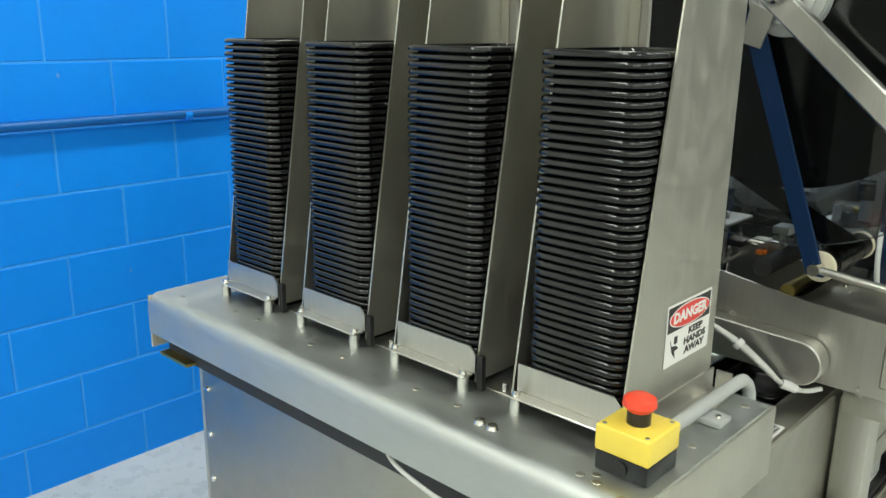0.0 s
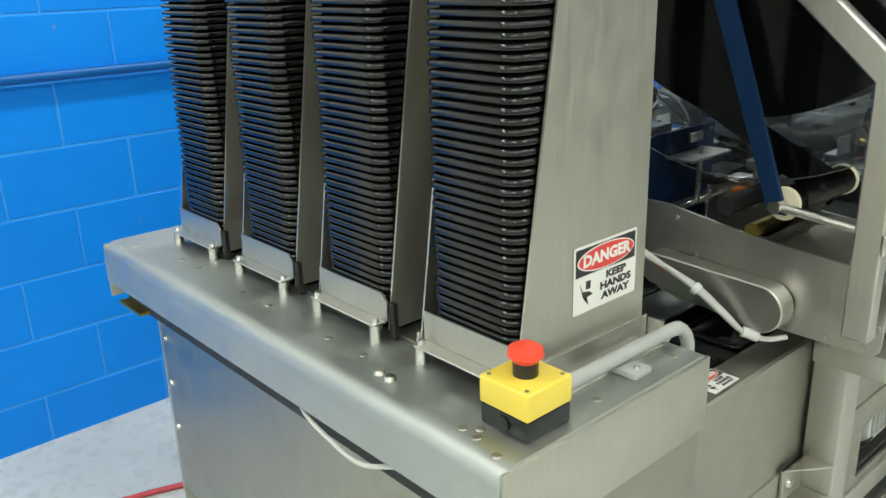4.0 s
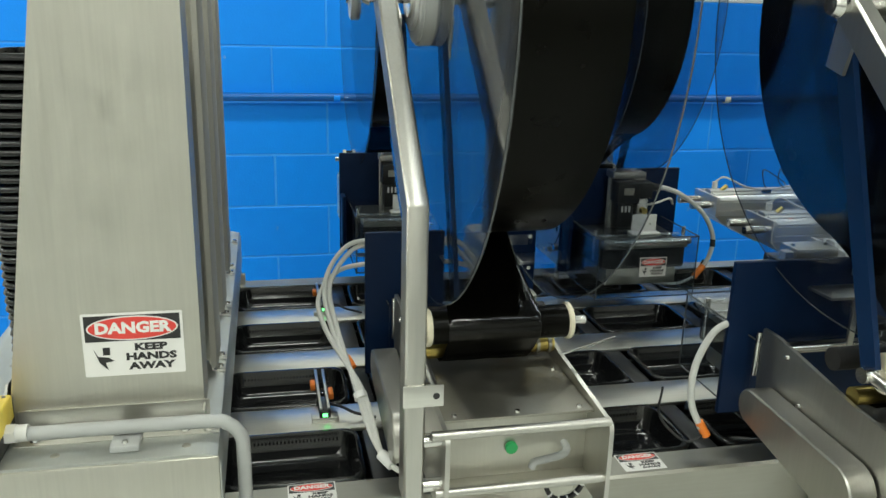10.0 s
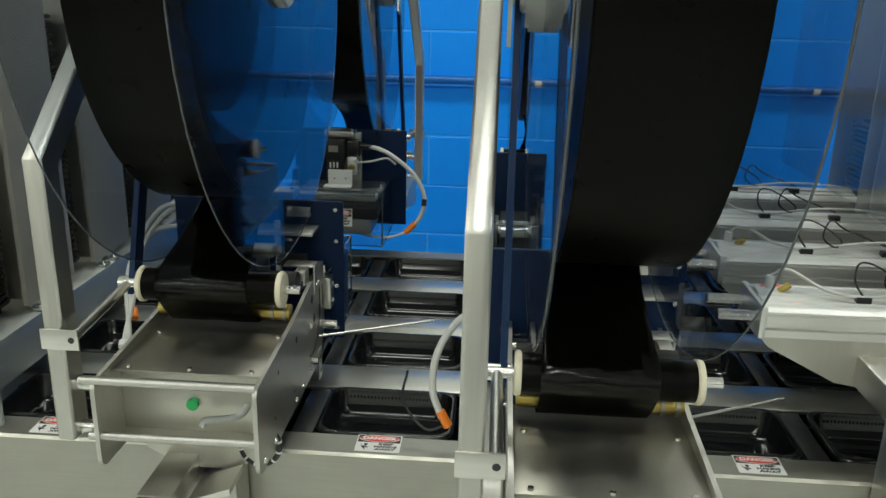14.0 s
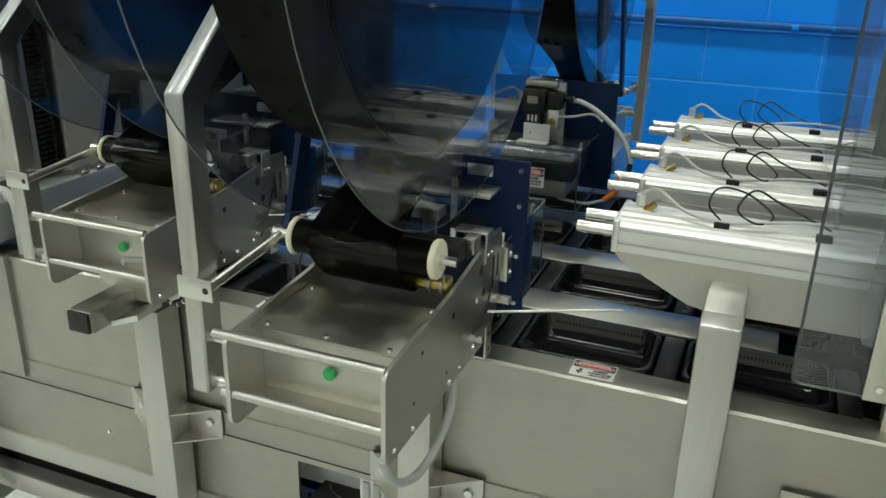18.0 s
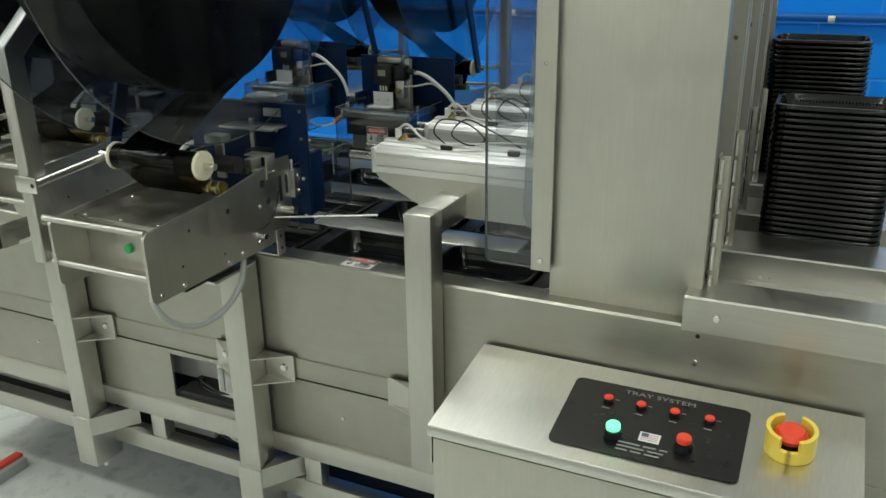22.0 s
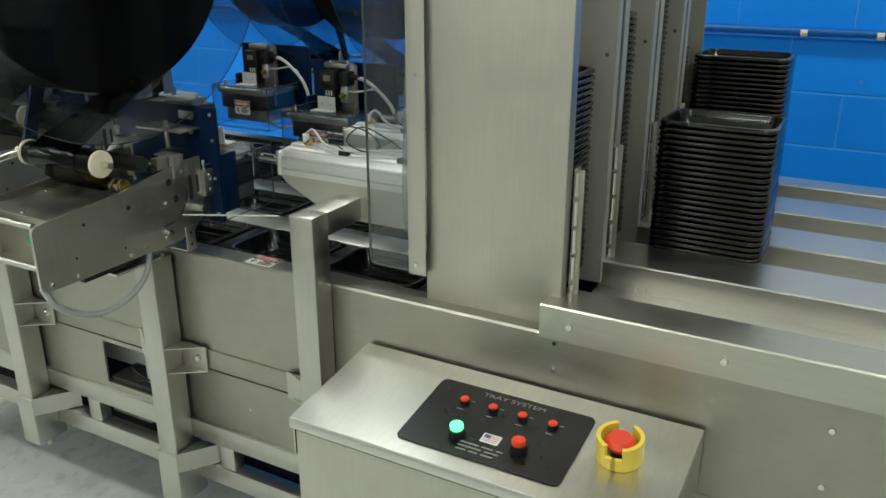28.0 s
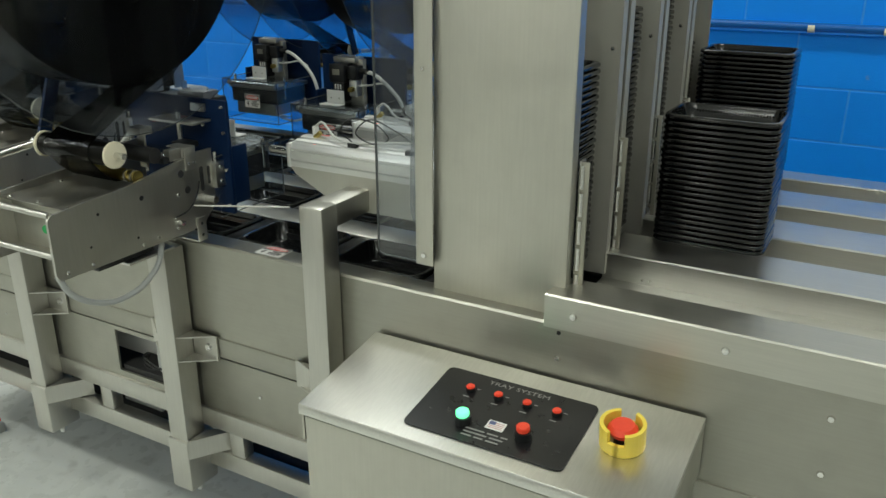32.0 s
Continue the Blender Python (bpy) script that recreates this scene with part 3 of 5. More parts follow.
def stack_guides():
    for x in LANES:
        g = thing("stack_guide", (x - 0.012, 0.82, 0.985), "bent stainless guide plate on two standoffs", "guide plate", "stack guide plates")
        x0, x1 = x - 0.098, x + 0.066
        b = prism([(x0, 1.052), (x0, 1.012), (x1, 1.012), (x1, 1.040), (x1 - 0.012, 1.052)], "y", 0.826, 0.829)
        part("plate", b, "steel_tube", g)
        part("foot_flange", prism(rounded(x0 + 0.002, x1 - 0.002, 0.803, 0.8262, 0.004, 3), "z", 1.009, 1.012, 0.0008), "steel_rail", g)
        for px in (x - 0.090, x + 0.054):
            post = part("standoff", cyl((px, 0.814, 0.985), (px, 0.814, 1.009), 0.0092, 16), "steel_bright", g)
            screw("cap_screw", (px, 0.814, 1.012), (0, 0, 1), 0.0065, post, h=0.005)
        part("brush_strip", box(x + 0.068, x + 0.078, 0.828, 0.836, 0.986, 1.040), "rubber", g, "black brush strip")
        slide(g, 0.006, 0.009, -0.002)


stack_guides()


# ---------------------------------------------------------------- signs
FONT = {}


def lettering(name, text, size, m, material, parent, bold=0.0, spread=1.0):
    c = bpy.data.curves.new(name, "FONT")
    c.body, c.size, c.align_x, c.align_y, c.offset, c.extrude, c.resolution_u = text, size, "CENTER", "CENTER", bold, 0.0001, 2
    tmp = new("tmp", c)
    me = bpy.data.meshes.new_from_object(tmp)
    bpy.data.objects.remove(tmp)
    me.transform(m @ Matrix.Diagonal((spread, 1, 1, 1)))
    me.materials.clear()
    me.materials.append(M[material])
    ob = new(name, me)
    adopt(ob, parent)
    return ob


def danger_sign(m, w, parent_label, fine=True):
    """A white label with a black band, red oval and black words. m: pose of its middle, x along it, y up."""
    h = w * 0.70
    s = new("warning_sign")
    s.matrix_basis = m
    tagged(s, parent_label, "warning sign", "warning signs")

    def flat(name, outline, z, mat):
        b = prism(outline, "z", z, z + 0.0003)
        bmesh.ops.transform(b, matrix=m, verts=b.verts)
        return part(name, b, mat, s, smooth=0)

    flat("card", rounded(-w / 2, w / 2, -h / 2, h / 2, 0.002 if fine else 0.0008, 2), 0.0, "label_white")
    g = w * 0.028
    y_mid = h * 0.055
    flat("black_band", [(-w / 2 + g, y_mid), (w / 2 - g, y_mid), (w / 2 - g, h / 2 - g), (-w / 2 + g, h / 2 - g)], 0.0004, "label_black")
    cy = (y_mid + h / 2 - g) / 2
    ry = (h / 2 - g - y_mid) / 2 * 0.95
    oval = lambda kx, ky: [(kx * math.cos(2 * math.pi * k / 40), cy + ky * math.sin(2 * math.pi * k / 40)) for k in range(40)]
    flat("oval_rim", oval(w * 0.452, ry), 0.0008, "label_white")
    flat("red_oval", oval(w * 0.435, ry * 0.90), 0.0012, "label_red")
    put = lambda x, y, z: m @ Matrix.Translation((x, y, z))
    lettering("word", "DANGER", h * 0.235, put(0, cy, 0.0017), "label_white", s, w * 0.0075, 1.12)
    for k, word in enumerate(("KEEP", "HANDS", "AWAY")):
        lettering("word", word, h * 0.150, put(w * 0.165, -h * 0.055 - h * 0.152 * k, 0.0006), "label_black", s, w * 0.0055, 1.42)
    # crushed-hand pictogram: plain wedge and block
    flat("pictogram", [(-w * 0.40, -h * 0.06), (-w * 0.36, -h * 0.18), (-w * 0.26, -h * 0.20), (-w * 0.20, -h * 0.26), (-w * 0.29, -h * 0.28), (-w * 0.27, -h * 0.40), (-w * 0.35, -h * 0.28)], 0.0005, "label_black")
    flat("pictogram_block", [(-w * 0.31, -h * 0.04), (-w * 0.24, -h * 0.04), (-w * 0.24, -h * 0.16), (-w * 0.31, -h * 0.16)], 0.0005, "label_black")
    return s


def facing(x, y, z, way):
    """Pose of a sign's middle whose face looks along way: '+x' (upright) or 'up' (read from the front)."""
    if way == "+x":
        return pose(x, y, z, 90, 0, 90)
    return pose(x, y, z, 0, 0, 90)


danger_sign(facing(-0.4888, 1.001, 1.103, "+x"), 0.127, "white danger sign with red oval on the magazine sheet")
for y in (1.228, 1.730, 2.295):
    danger_sign(facing(-0.4535, y, TOP + 0.0004, "up"), 0.068, "small red and white danger label on the bed edge", False)


# ---------------------------------------------------------------- emergency stop on the platform
def estop_box():
    cx, cy, z = -0.449, 0.809, 0.983
    e = thing("emergency_stop_box", (cx, cy, z), "yellow and black emergency stop box with a red mushroom button", "emergency stop")
    h = 0.036
    part("base", box(cx - h, cx + h, cy - h, cy + h, z, z + 0.026, 0.003), "black_plastic", e)
    part("cover", box(cx - h - 0.001, cx + h + 0.001, cy - h - 0.001, cy + h + 0.001, z + 0.026, z + 0.060, 0.003, 3), "yellow_plastic", e)
    for sx in (-1, 1):
        for sy in (-1, 1):
            screw("cover_screw", (cx + sx * 0.029, cy + sy * 0.029, z + 0.060), (0, 0, 1), 0.0032, e, "steel_dark", 0.001)
    stem = cyl((cx, cy, z + 0.060), (cx, cy, z + 0.078), 0.0145, 24)
    part("collar", stem, "black_plastic", e)
    b = cyl((cx, cy, z + 0.075), (cx, cy, z + 0.084), 0.013, 28, 0.021)
    merge(b, cyl((cx, cy, z + 0.084), (cx, cy, z + 0.092), 0.021, 28, 0.0195), cyl((cx, cy, z + 0.092), (cx, cy, z + 0.096), 0.0195, 28, 0.013))
    part("mushroom_button", b, "red_plastic", e)
    gl = cyl((cx, cy + h, z + 0.022), (cx, cy + h + 0.012, z + 0.022), 0.0135, 6)
    merge(gl, cyl((cx, cy + h + 0.012, z + 0.022), (cx, cy + h + 0.026, z + 0.022), 0.011, 18))
    part("cable_gland", gl, "white_plastic", e)
    part("side_plug", cyl((cx, cy - h - 0.003, z + 0.013), (cx, cy - h, z + 0.013), 0.010, 20), "black_plastic", e)
    c = thing("conduit", (cx, 1.0, z), "grey metal conduit pipe running along the platform edge", "conduit pipe")
    part("pipe", sweep([(cx, cy + h + 0.02, z + 0.020), (cx, 0.957, z + 0.020), (cx, 1.092, z + 0.019), (cx + 0.001, 1.118, z + 0.014), (cx + 0.002, 1.134, z - 0.004), (cx + 0.003, 1.137, z - 0.03), (cx + 0.003, 1.137, TOP + 0.001)], 0.0095, 14), "grey_paint", c)
    part("clip", box(cx - 0.012, cx + 0.032, 0.972, 1.008, z, z + 0.009, 0.002), "grey_paint", c)
    screw("clip_screw", (cx + 0.021, 0.99, z + 0.009), (0, 0, 1), 0.005, c)


estop_box()


# ---------------------------------------------------------------- film units
UX, UY = -0.282, 1.490        # outer edge and middle of the first unit


def film_unit():
    """Film reel on a bent arm, feed frame with rollers, blue plates and cutting head. Built once at (UX, UY)."""
    X = lambda u: UX - u
    Y = lambda v: UY + v
    f = thing("film_unit", (UX, UY, TOP), "film dispensing unit with rollers, blue plates and stainless side plates", "film feeder", "film units")
    # side plates
    prof = [(0.0, 0.932), (0.0, 1.030), (0.002, 1.037), (0.008, 1.0425), (0.20, 1.056), (0.37, 1.082), (0.41, 1.082), (0.41, 0.962), (0.375, 0.926), (0.335, 0.916), (0.016, 0.916), (0.008, 0.918), (0.002, 0.924)]
    for v in (-0.109, 0.103):
        sp = part("side_plate", prism([(X(u), z) for u, z in prof], "y", Y(v), Y(v + 0.006)), "steel_tube", f)
        for u, z in ((0.024, 0.928), (0.078, 0.926), (0.20, 0.926), (0.24, 0.930), (0.295, 0.934), (0.305, 1.004), (0.385, 0.975), (0.345, 1.062)):
            s = 1 if v > 0 else -1
            screw("plate_bolt", (X(u), Y(v + 0.006 if s > 0 else v), z), (0, s, 0), 0.0048, sp)
    for u, z, r, hv in ((0.105, 1.018, 0.0032, 0), (0.21, 1.022, 0.0052, 0), (0.318, 1.046, 0.008, 0), (0.332, 1.008, 0.008, 0), (0.375, 1.022, 0.0055, 0.022), (0.396, 1.026, 0.004, 0.016), (0.19, 0.945, 0.0026, 0), (0.08, 0.960, 0.0026, 0)):
        o = [(X(u) + r * math.cos(radians(a)), z + r * math.sin(radians(a)) + (hv if a < 180 else -hv)) for a in range(0, 360, 24)]
        part("slot" if hv else "hole", prism(o, "y", Y(0.1088), Y(0.1094)), "recess_shade", f)
    part("scribed_wire", sweep([(X(0.365), Y(0.111), 1.02), (X(0.352), Y(0.112), 0.99), (X(0.325), Y(0.112), 0.965), (X(0.288), Y(0.111), 0.958)], 0.0016, 6), "cable_black", f)
    part("top_bracket", merge(box(X(0.362), X(0.332), Y(0.109), Y(0.112), 1.05, 1.098, 0.001), box(X(0.362), X(0.332), Y(0.06), Y(0.109), 1.095, 1.098, 0.001)), "steel_tube", f)
    for u in (0.34, 0.354):
        screw("bracket_screw", (X(u), Y(0.112), 1.064), (0, 1, 0), 0.0035, f)
    for z in (1.042, 0.962):
        rod = part("cross_rod", cyl((X(0.008), Y(-0.125 if z > 1 else -0.119), z), (X(0.008), Y(0.106), z), 0.0062, 16), "steel_tube", f)
    part("inner_plate", box(X(0.078), X(0.074), Y(-0.103), Y(0.103), 0.938, 1.036, 0.001), "steel_sheet", f)
    part("shelf_lip", box(X(0.078), X(0.050), Y(-0.103), Y(0.103), 0.9345, 0.938), "steel_sheet", f)
    # table under the roller
    tb = box(X(0.245), X(0.052), Y(-0.103), Y(0.103), 1.033, 1.037, 0.001)
    table = part("table_plate", tb, "steel_dark", f)
    for u, v in ((0.062, -0.085), (0.062, 0.0), (0.062, 0.085), (0.18, -0.09), (0.18, 0.09)):
        screw("table_screw", (X(u), Y(v), 1.037), (0, 0, 1), 0.0045, table)
    part("push_button", cyl((X(0.0735), Y(-0.003), 0.980), (X(0.067), Y(-0.003), 0.980), 0.0085, 20, bev=0.001), "green_plastic", f, "round green push button")
    # roller with nylon flanges
    ru, rz = 0.168, 1.118
    roll = part("guide_roller", cyl((X(ru), Y(-0.098), rz), (X(ru), Y(0.098), rz), 0.0235, 28), "film_black", f, "black film passing over a roller")
    for v in (-0.105, 0.097):
        part("flange", cyl((X(ru), Y(v), rz), (X(ru), Y(v + 0.008), rz), 0.0262, 32, bev=0.0015), "nylon", f, "cream nylon flange")
    part("axle", cyl((X(ru), Y(-0.135), rz), (X(ru), Y(0.128), rz), 0.0062, 14), "steel_bright", f)
    part("lower_roller", cyl((X(0.217), Y(-0.100), 1.063), (X(0.217), Y(0.10), 1.063), 0.0125, 18), "brass", f, "brass coloured roller")
    for v in (0.072, 0.09):
        part("roller_ring", cyl((X(0.215), Y(v), 1.063), (X(0.215), Y(v + 0.005), 1.063), 0.0135, 16), "steel_dark", f)
    part("drive_roller", cyl((X(0.265), Y(-0.10), 1.095), (X(0.265), Y(0.10), 1.095), 0.016, 18), "rubber", f)
    # blue plates
    part("blue_plate", box(X(0.442), X(0.432), Y(-0.155), Y(0.140), 0.93, 1.182, 0.002), "navy_plate", f, "dark navy anodised plate")
    for z in (1.168, 1.112, 1.03, 0.95):
        screw("plate_screw", (X(0.432), Y(0.128), z), (1, 0, 0), 0.005, f)
    for v in (-0.04, 0.01):
        screw("plate_screw", (X(0.432), Y(v + 0.06), 1.125), (1, 0, 0), 0.0055, f)
    part("sensor_rail", box(X(0.428), X(0.372), Y(-0.03), Y(0.10), 1.136, 1.141, 0.001), "steel_tube", f)
    part("sensor_post", box(X(0.40), X(0.394), Y(0.03), Y(0.04), 1.05, 1.155, 0.001), "steel_tube", f)
    part("back_clip", box(X(0.431), X(0.424), Y(0.045), Y(0.085), 1.155, 1.172, 0.001), "steel_rail", f)
    part("sensor_body", box(X(0.40), X(0.365), Y(0.04), Y(0.085), 1.085, 1.098, 0.002), "black_plastic", f)
    part("blue_side", box(X(0.49), X(0.442), Y(0.128), Y(0.138), 0.95, 1.08, 0.002), "navy_plate", f)
    br = part("plate_bracket", merge(box(X(0.432), X(0.405), Y(0.109), Y(0.122), 0.995, 1.052, 0.001)), "steel_rail", f)
    screw("bracket_bolt", (X(0.42), Y(0.122), 1.040), (0, 1, 0), 0.005, br)
    screw("bracket_bolt", (X(0.42), Y(0.122), 1.008), (0, 1, 0), 0.005, br)
    part("knob", cyl((X(0.385), Y(0.109), 0.975), (X(0.385), Y(0.135), 0.975), 0.008, 14), "steel_bright", f)
    # sensor and clips above the gold roller
    part("sensor_bracket", merge(box(X(0.30), X(0.27), Y(0.02), Y(0.06), 1.13, 1.145, 0.001), box(X(0.29), X(0.285), Y(0.03), Y(0.05), 1.06, 1.13)), "steel_tube", f)
    part("sensor_head", box(X(0.31), X(0.285), Y(0.07), Y(0.10), 1.072, 1.084, 0.001), "black_plastic", f)
    part("sensor_tip", box(X(0.345), X(0.329), Y(0.062), Y(0.084), 1.0725, 1.0805, 0.001), "orange_plastic", f, "orange sensor tip")
    # drive cover on the outside of one plate
    a0, a1 = (X(0.36), 0.978), (X(0.168), 0.958)
    out = []
    for (cx, cz), r, t0 in ((a0, 0.027, 90), (a1, 0.039, -90)):
        for k in range(25):
            t = radians(t0 + 180 * k / 24)
            out.append((cx + r * math.cos(t), cz + r * math.sin(t)))
    part("drive_cover", prism(out, "y", Y(-0.152), Y(-0.112), 0.0022), "steel_tube", f, "rounded satin metal drive cover")
    # reel arm: upright tube with a bend
    pr = [(X(0.0), 0.956), (X(0.0), 1.332), (X(0.275), 1.578), (X(0.301), 1.549), (X(0.039), 1.315), (X(0.039), 0.956)]
    arm = part("reel_arm", prism(pr, "y", Y(-0.160), Y(-0.135), 0.003), "steel_tube", f, "bent square aluminium reel arm")
    cl = part("clamp", box(X(0.0), X(-0.004), Y(-0.163), Y(-0.114), 1.088, 1.116, 0.001), "steel_rail", f)
    part("hole", cyl((X(-0.0035), Y(-0.123), 1.102), (X(-0.0044), Y(-0.123), 1.102), 0.0042, 14), "recess_shade", cl)
    part("tension_bar", cyl((X(0.0), Y(-0.124), 1.103), (X(0.170), Y(-0.124), 1.118), 0.0068, 14), "steel_rail", f, "round satin steel bar")
    part("rod_end", cyl((X(0.168), Y(-0.136), 1.118), (X(0.168), Y(-0.108), 1.118), 0.010, 16), "steel_bright", f)
    for z in (1.03, 0.968):
        part("frame_tie", cyl((X(0.02), Y(-0.14), z), (X(0.02), Y(-0.107), z), 0.009, 14), "steel_bright", f)
    # blue dancer arm beside the reel
    part("dancer_arm", prism([(X(0.155), 1.105), (X(0.183), 1.105), (X(0.343), 1.53), (X(0.309), 1.53)], "y", Y(-0.121), Y(-0.113)), "blue_anodised", f, "blue anodised dancer arm")
    # cutting head on the inner side
    part("head_plate", box(X(0.615), X(0.415), Y(-0.10), Y(0.10), 1.034, 1.046, 0.001), "steel_dark", f)
    part("head_block", box(X(0.605), X(0.455), Y(-0.10), Y(0.10), 0.985, 1.034, 0.003), "rubber", f)
    part("head_foot", box(X(0.60), X(0.47), Y(-0.085), Y(0.085), 0.945, 0.984, 0.003), "steel_dark", f)
    part("head_post", box(X(0.492), X(0.474), Y(-0.044), Y(0.044), 1.046, 1.182, 0.002), "steel_matte", f, "satin metal mounting plate")
    part("post_cap", box(X(0.512), X(0.466), Y(-0.030), Y(0.046), 1.172, 1.188, 0.002), "steel_tube", f)
    for v in (-0.022, 0.038):
        screw("cap_screw", (X(0.49), Y(v), 1.188), (0, 0, 1), 0.0045, f)
    valve = part("valve", box(X(0.540), X(0.4925), Y(-0.010), Y(0.044), 1.118, 1.170, 0.004), "black_plastic", f)
    part("valve_plate", box(X(0.5412), X(0.5402), Y(0.006), Y(0.030), 1.140, 1.156), "steel_dark", valve)
    part("valve_coil", box(X(0.530), X(0.4925), Y(-0.046), Y(-0.013), 1.128, 1.166, 0.003), "black_plastic", f)
    part("valve_body", box(X(0.522), X(0.4925), Y(-0.040), Y(-0.013), 1.078, 1.126, 0.003), "aluminium", f)
    part("cable_gland", cyl((X(0.508), Y(-0.045), 1.152), (X(0.508), Y(-0.068), 1.150), 0.0085, 12), "black_plastic", f)
    part("gland_nut", cyl((X(0.508), Y(-0.066), 1.150), (X(0.508), Y(-0.074), 1.149), 0.0065, 6), "steel_bright", f)
    part("valve_nut", cyl((X(0.520), Y(-0.026), 1.10), (X(0.536), Y(-0.026), 1.10), 0.008, 6), "brass", f)
    stem = part("valve_stem", box(X(0.53), X(0.4925), Y(0.000), Y(0.038), 1.062, 1.117, 0.002), "black_plastic", f)
    for v in (0.008, 0.017, 0.026):
        part("stem_rib", box(X(0.5325), X(0.530), Y(v), Y(v + 0.004), 1.098, 1.112), "label_white", stem)
    bracket = part("angle_bracket", merge(box(X(0.580), X(0.577), Y(-0.036), Y(0.024), 1.066, 1.104, 0.001), box(X(0.606), X(0.577), Y(-0.036), Y(0.032), 1.0632, 1.067, 0.001)), "white_plastic", f, "small white angle bracket")
    for v in (-0.020, 0.008):
        screw("bracket_screw", (X(0.580), Y(v), 1.082), (-1, 0, 0), 0.003, bracket)
    part("front_rod", cyl((X(0.612), Y(-0.105), 1.050), (X(0.612), Y(0.105), 1.050), 0.0052, 12), "steel_bright", f)
    for v in (-0.105, 0.099):
        part("rod_collar", cyl((X(0.612), Y(v), 1.050), (X(0.612), Y(v + 0.006), 1.050), 0.0088, 12), "steel_rail", f)
    for u in (0.40, 0.56):
        part("tie_rod", cyl((X(u), Y(-0.105), 1.05), (X(u), Y(0.105), 1.05), 0.005, 12), "steel_bright", f)
    part("guard_top", box(X(0.626), X(0.41), Y(-0.118), Y(0.118), 1.058, 1.0625), "guard_acrylic", f, "clear acrylic head guard")
    part("guard_front", box(X(0.630), X(0.6265), Y(-0.118), Y(0.118), 0.925, 1.062), "guard_acrylic", f)
    for v in (-0.118, 0.1145):
        part("guard_side", box(X(0.626), X(0.415), Y(v), Y(v + 0.0035), 0.925, 1.0575), "guard_acrylic", f)
    for v in (-0.118, 0.118):
        # beads that draw the guard's bright edges as grey lines
        part("guard_edge", cyl((X(0.628), Y(v), 1.0625), (X(0.415), Y(v), 1.0625), 0.0016, 6), "edge_glint", f)
        part("guard_edge", cyl((X(0.628), Y(v), 0.925), (X(0.628), Y(v), 1.0625), 0.0016, 6), "edge_glint", f)
        part("guard_edge", cyl((X(0.628), Y(v), 0.925), (X(0.415), Y(v), 0.925), 0.0014, 6), "edge_glint", f)
    for z in (0.925, 1.0625):
        part("guard_edge", cyl((X(0.628), Y(-0.118), z), (X(0.628), Y(0.118), z), 0.0016, 6), "edge_glint", f)
    for u in (0.42, 0.575):
        for v in (-0.108, 0.108):
            part("guard_post", cyl((X(u), Y(v), 1.0), (X(u), Y(v), 1.072), 0.0045, 10), "steel_bright", f)
    part("knob", cyl((X(0.30), Y(0.109), 0.945), (X(0.30), Y(0.122), 0.945), 0.006, 12), "steel_bright", f)
    tab = part("rear_tab", merge(box(X(0.372), X(0.346), Y(0.1092), Y(0.1122), 0.886, 0.940, 0.001), box(X(0.372), X(0.346), Y(0.060), Y(0.1092), 0.886, 0.889)), "steel_tube", f)
    for z in (0.900, 0.926):
        part("hole", cyl((X(0.359), Y(0.1118), z), (X(0.359), Y(0.1126), z), 0.0036, 12), "recess_shade", tab)
    part("roller_clamp", box(X(0.33), X(0.30), Y(0.085), Y(0.103), 1.075, 1.098, 0.001), "steel_tube", f)
    return f


def film_reel():
    cx, cz, R = UX - 0.272, 1.555, 0.415
    r = thing("film_reel", (cx, UY, cz), "large reel of black film between smoked acrylic discs", "film reel", "film reels")
    for v in (-0.088, 0.084):
        b = cyl((cx, UY + v, cz), (cx, UY + v + 0.004, cz), R, 96, bev=0.0006)
        disc = part("disc", b, "smoked_acrylic", r, "smoked clear acrylic disc")
        # bead round the disc, its bright edge line put in as colour
        rim = [(cx + (R + 0.0006) * math.cos(radians(a)), UY + v + 0.002, cz + (R + 0.0006) * math.sin(radians(a))) for a in range(0, 361, 5)]
        part("polished_edge", sweep(rim, 0.0010, 6, False), "edge_glint", disc, "grey bead for the light caught by the disc edge")
    part("film_roll", cyl((cx, UY - 0.0665, cz), (cx, UY + 0.0665, cz), 0.320, 96, bev=0.002), "film_black", r, "thick roll of glossy black film")
    hub = part("hub", cyl((cx, UY - 0.108, cz), (cx, UY - 0.083, cz), 0.066, 44, bev=0.004), "grey_paint", r)
    part("hub_ring", cyl((cx, UY - 0.114, cz), (cx, UY - 0.107, cz), 0.046, 40, bev=0.002), "aluminium", hub)
    part("hub_plate", prism([(cx - 0.062, cz - 0.075), (cx - 0.028, cz - 0.085), (cx - 0.012, cz - 0.03), (cx - 0.05, cz - 0.01)], "y", UY - 0.127, UY - 0.122), "steel_tube", hub)
    screw("hub_bolt", (cx, UY - 0.170, cz), (0, -1, 0), 0.016, hub)
    part("hub_plate", cyl((cx, UY - 0.118, cz), (cx, UY - 0.112, cz), 0.030, 30), "steel_bright", r)
    part("spindle", cyl((cx, UY - 0.170, cz), (cx, UY + 0.11, cz), 0.011, 18), "steel_bright", r)
    part("hub", cyl((cx, UY + 0.083, cz), (cx, UY + 0.10, cz), 0.052, 40, bev=0.003), "grey_paint", r)
    return r


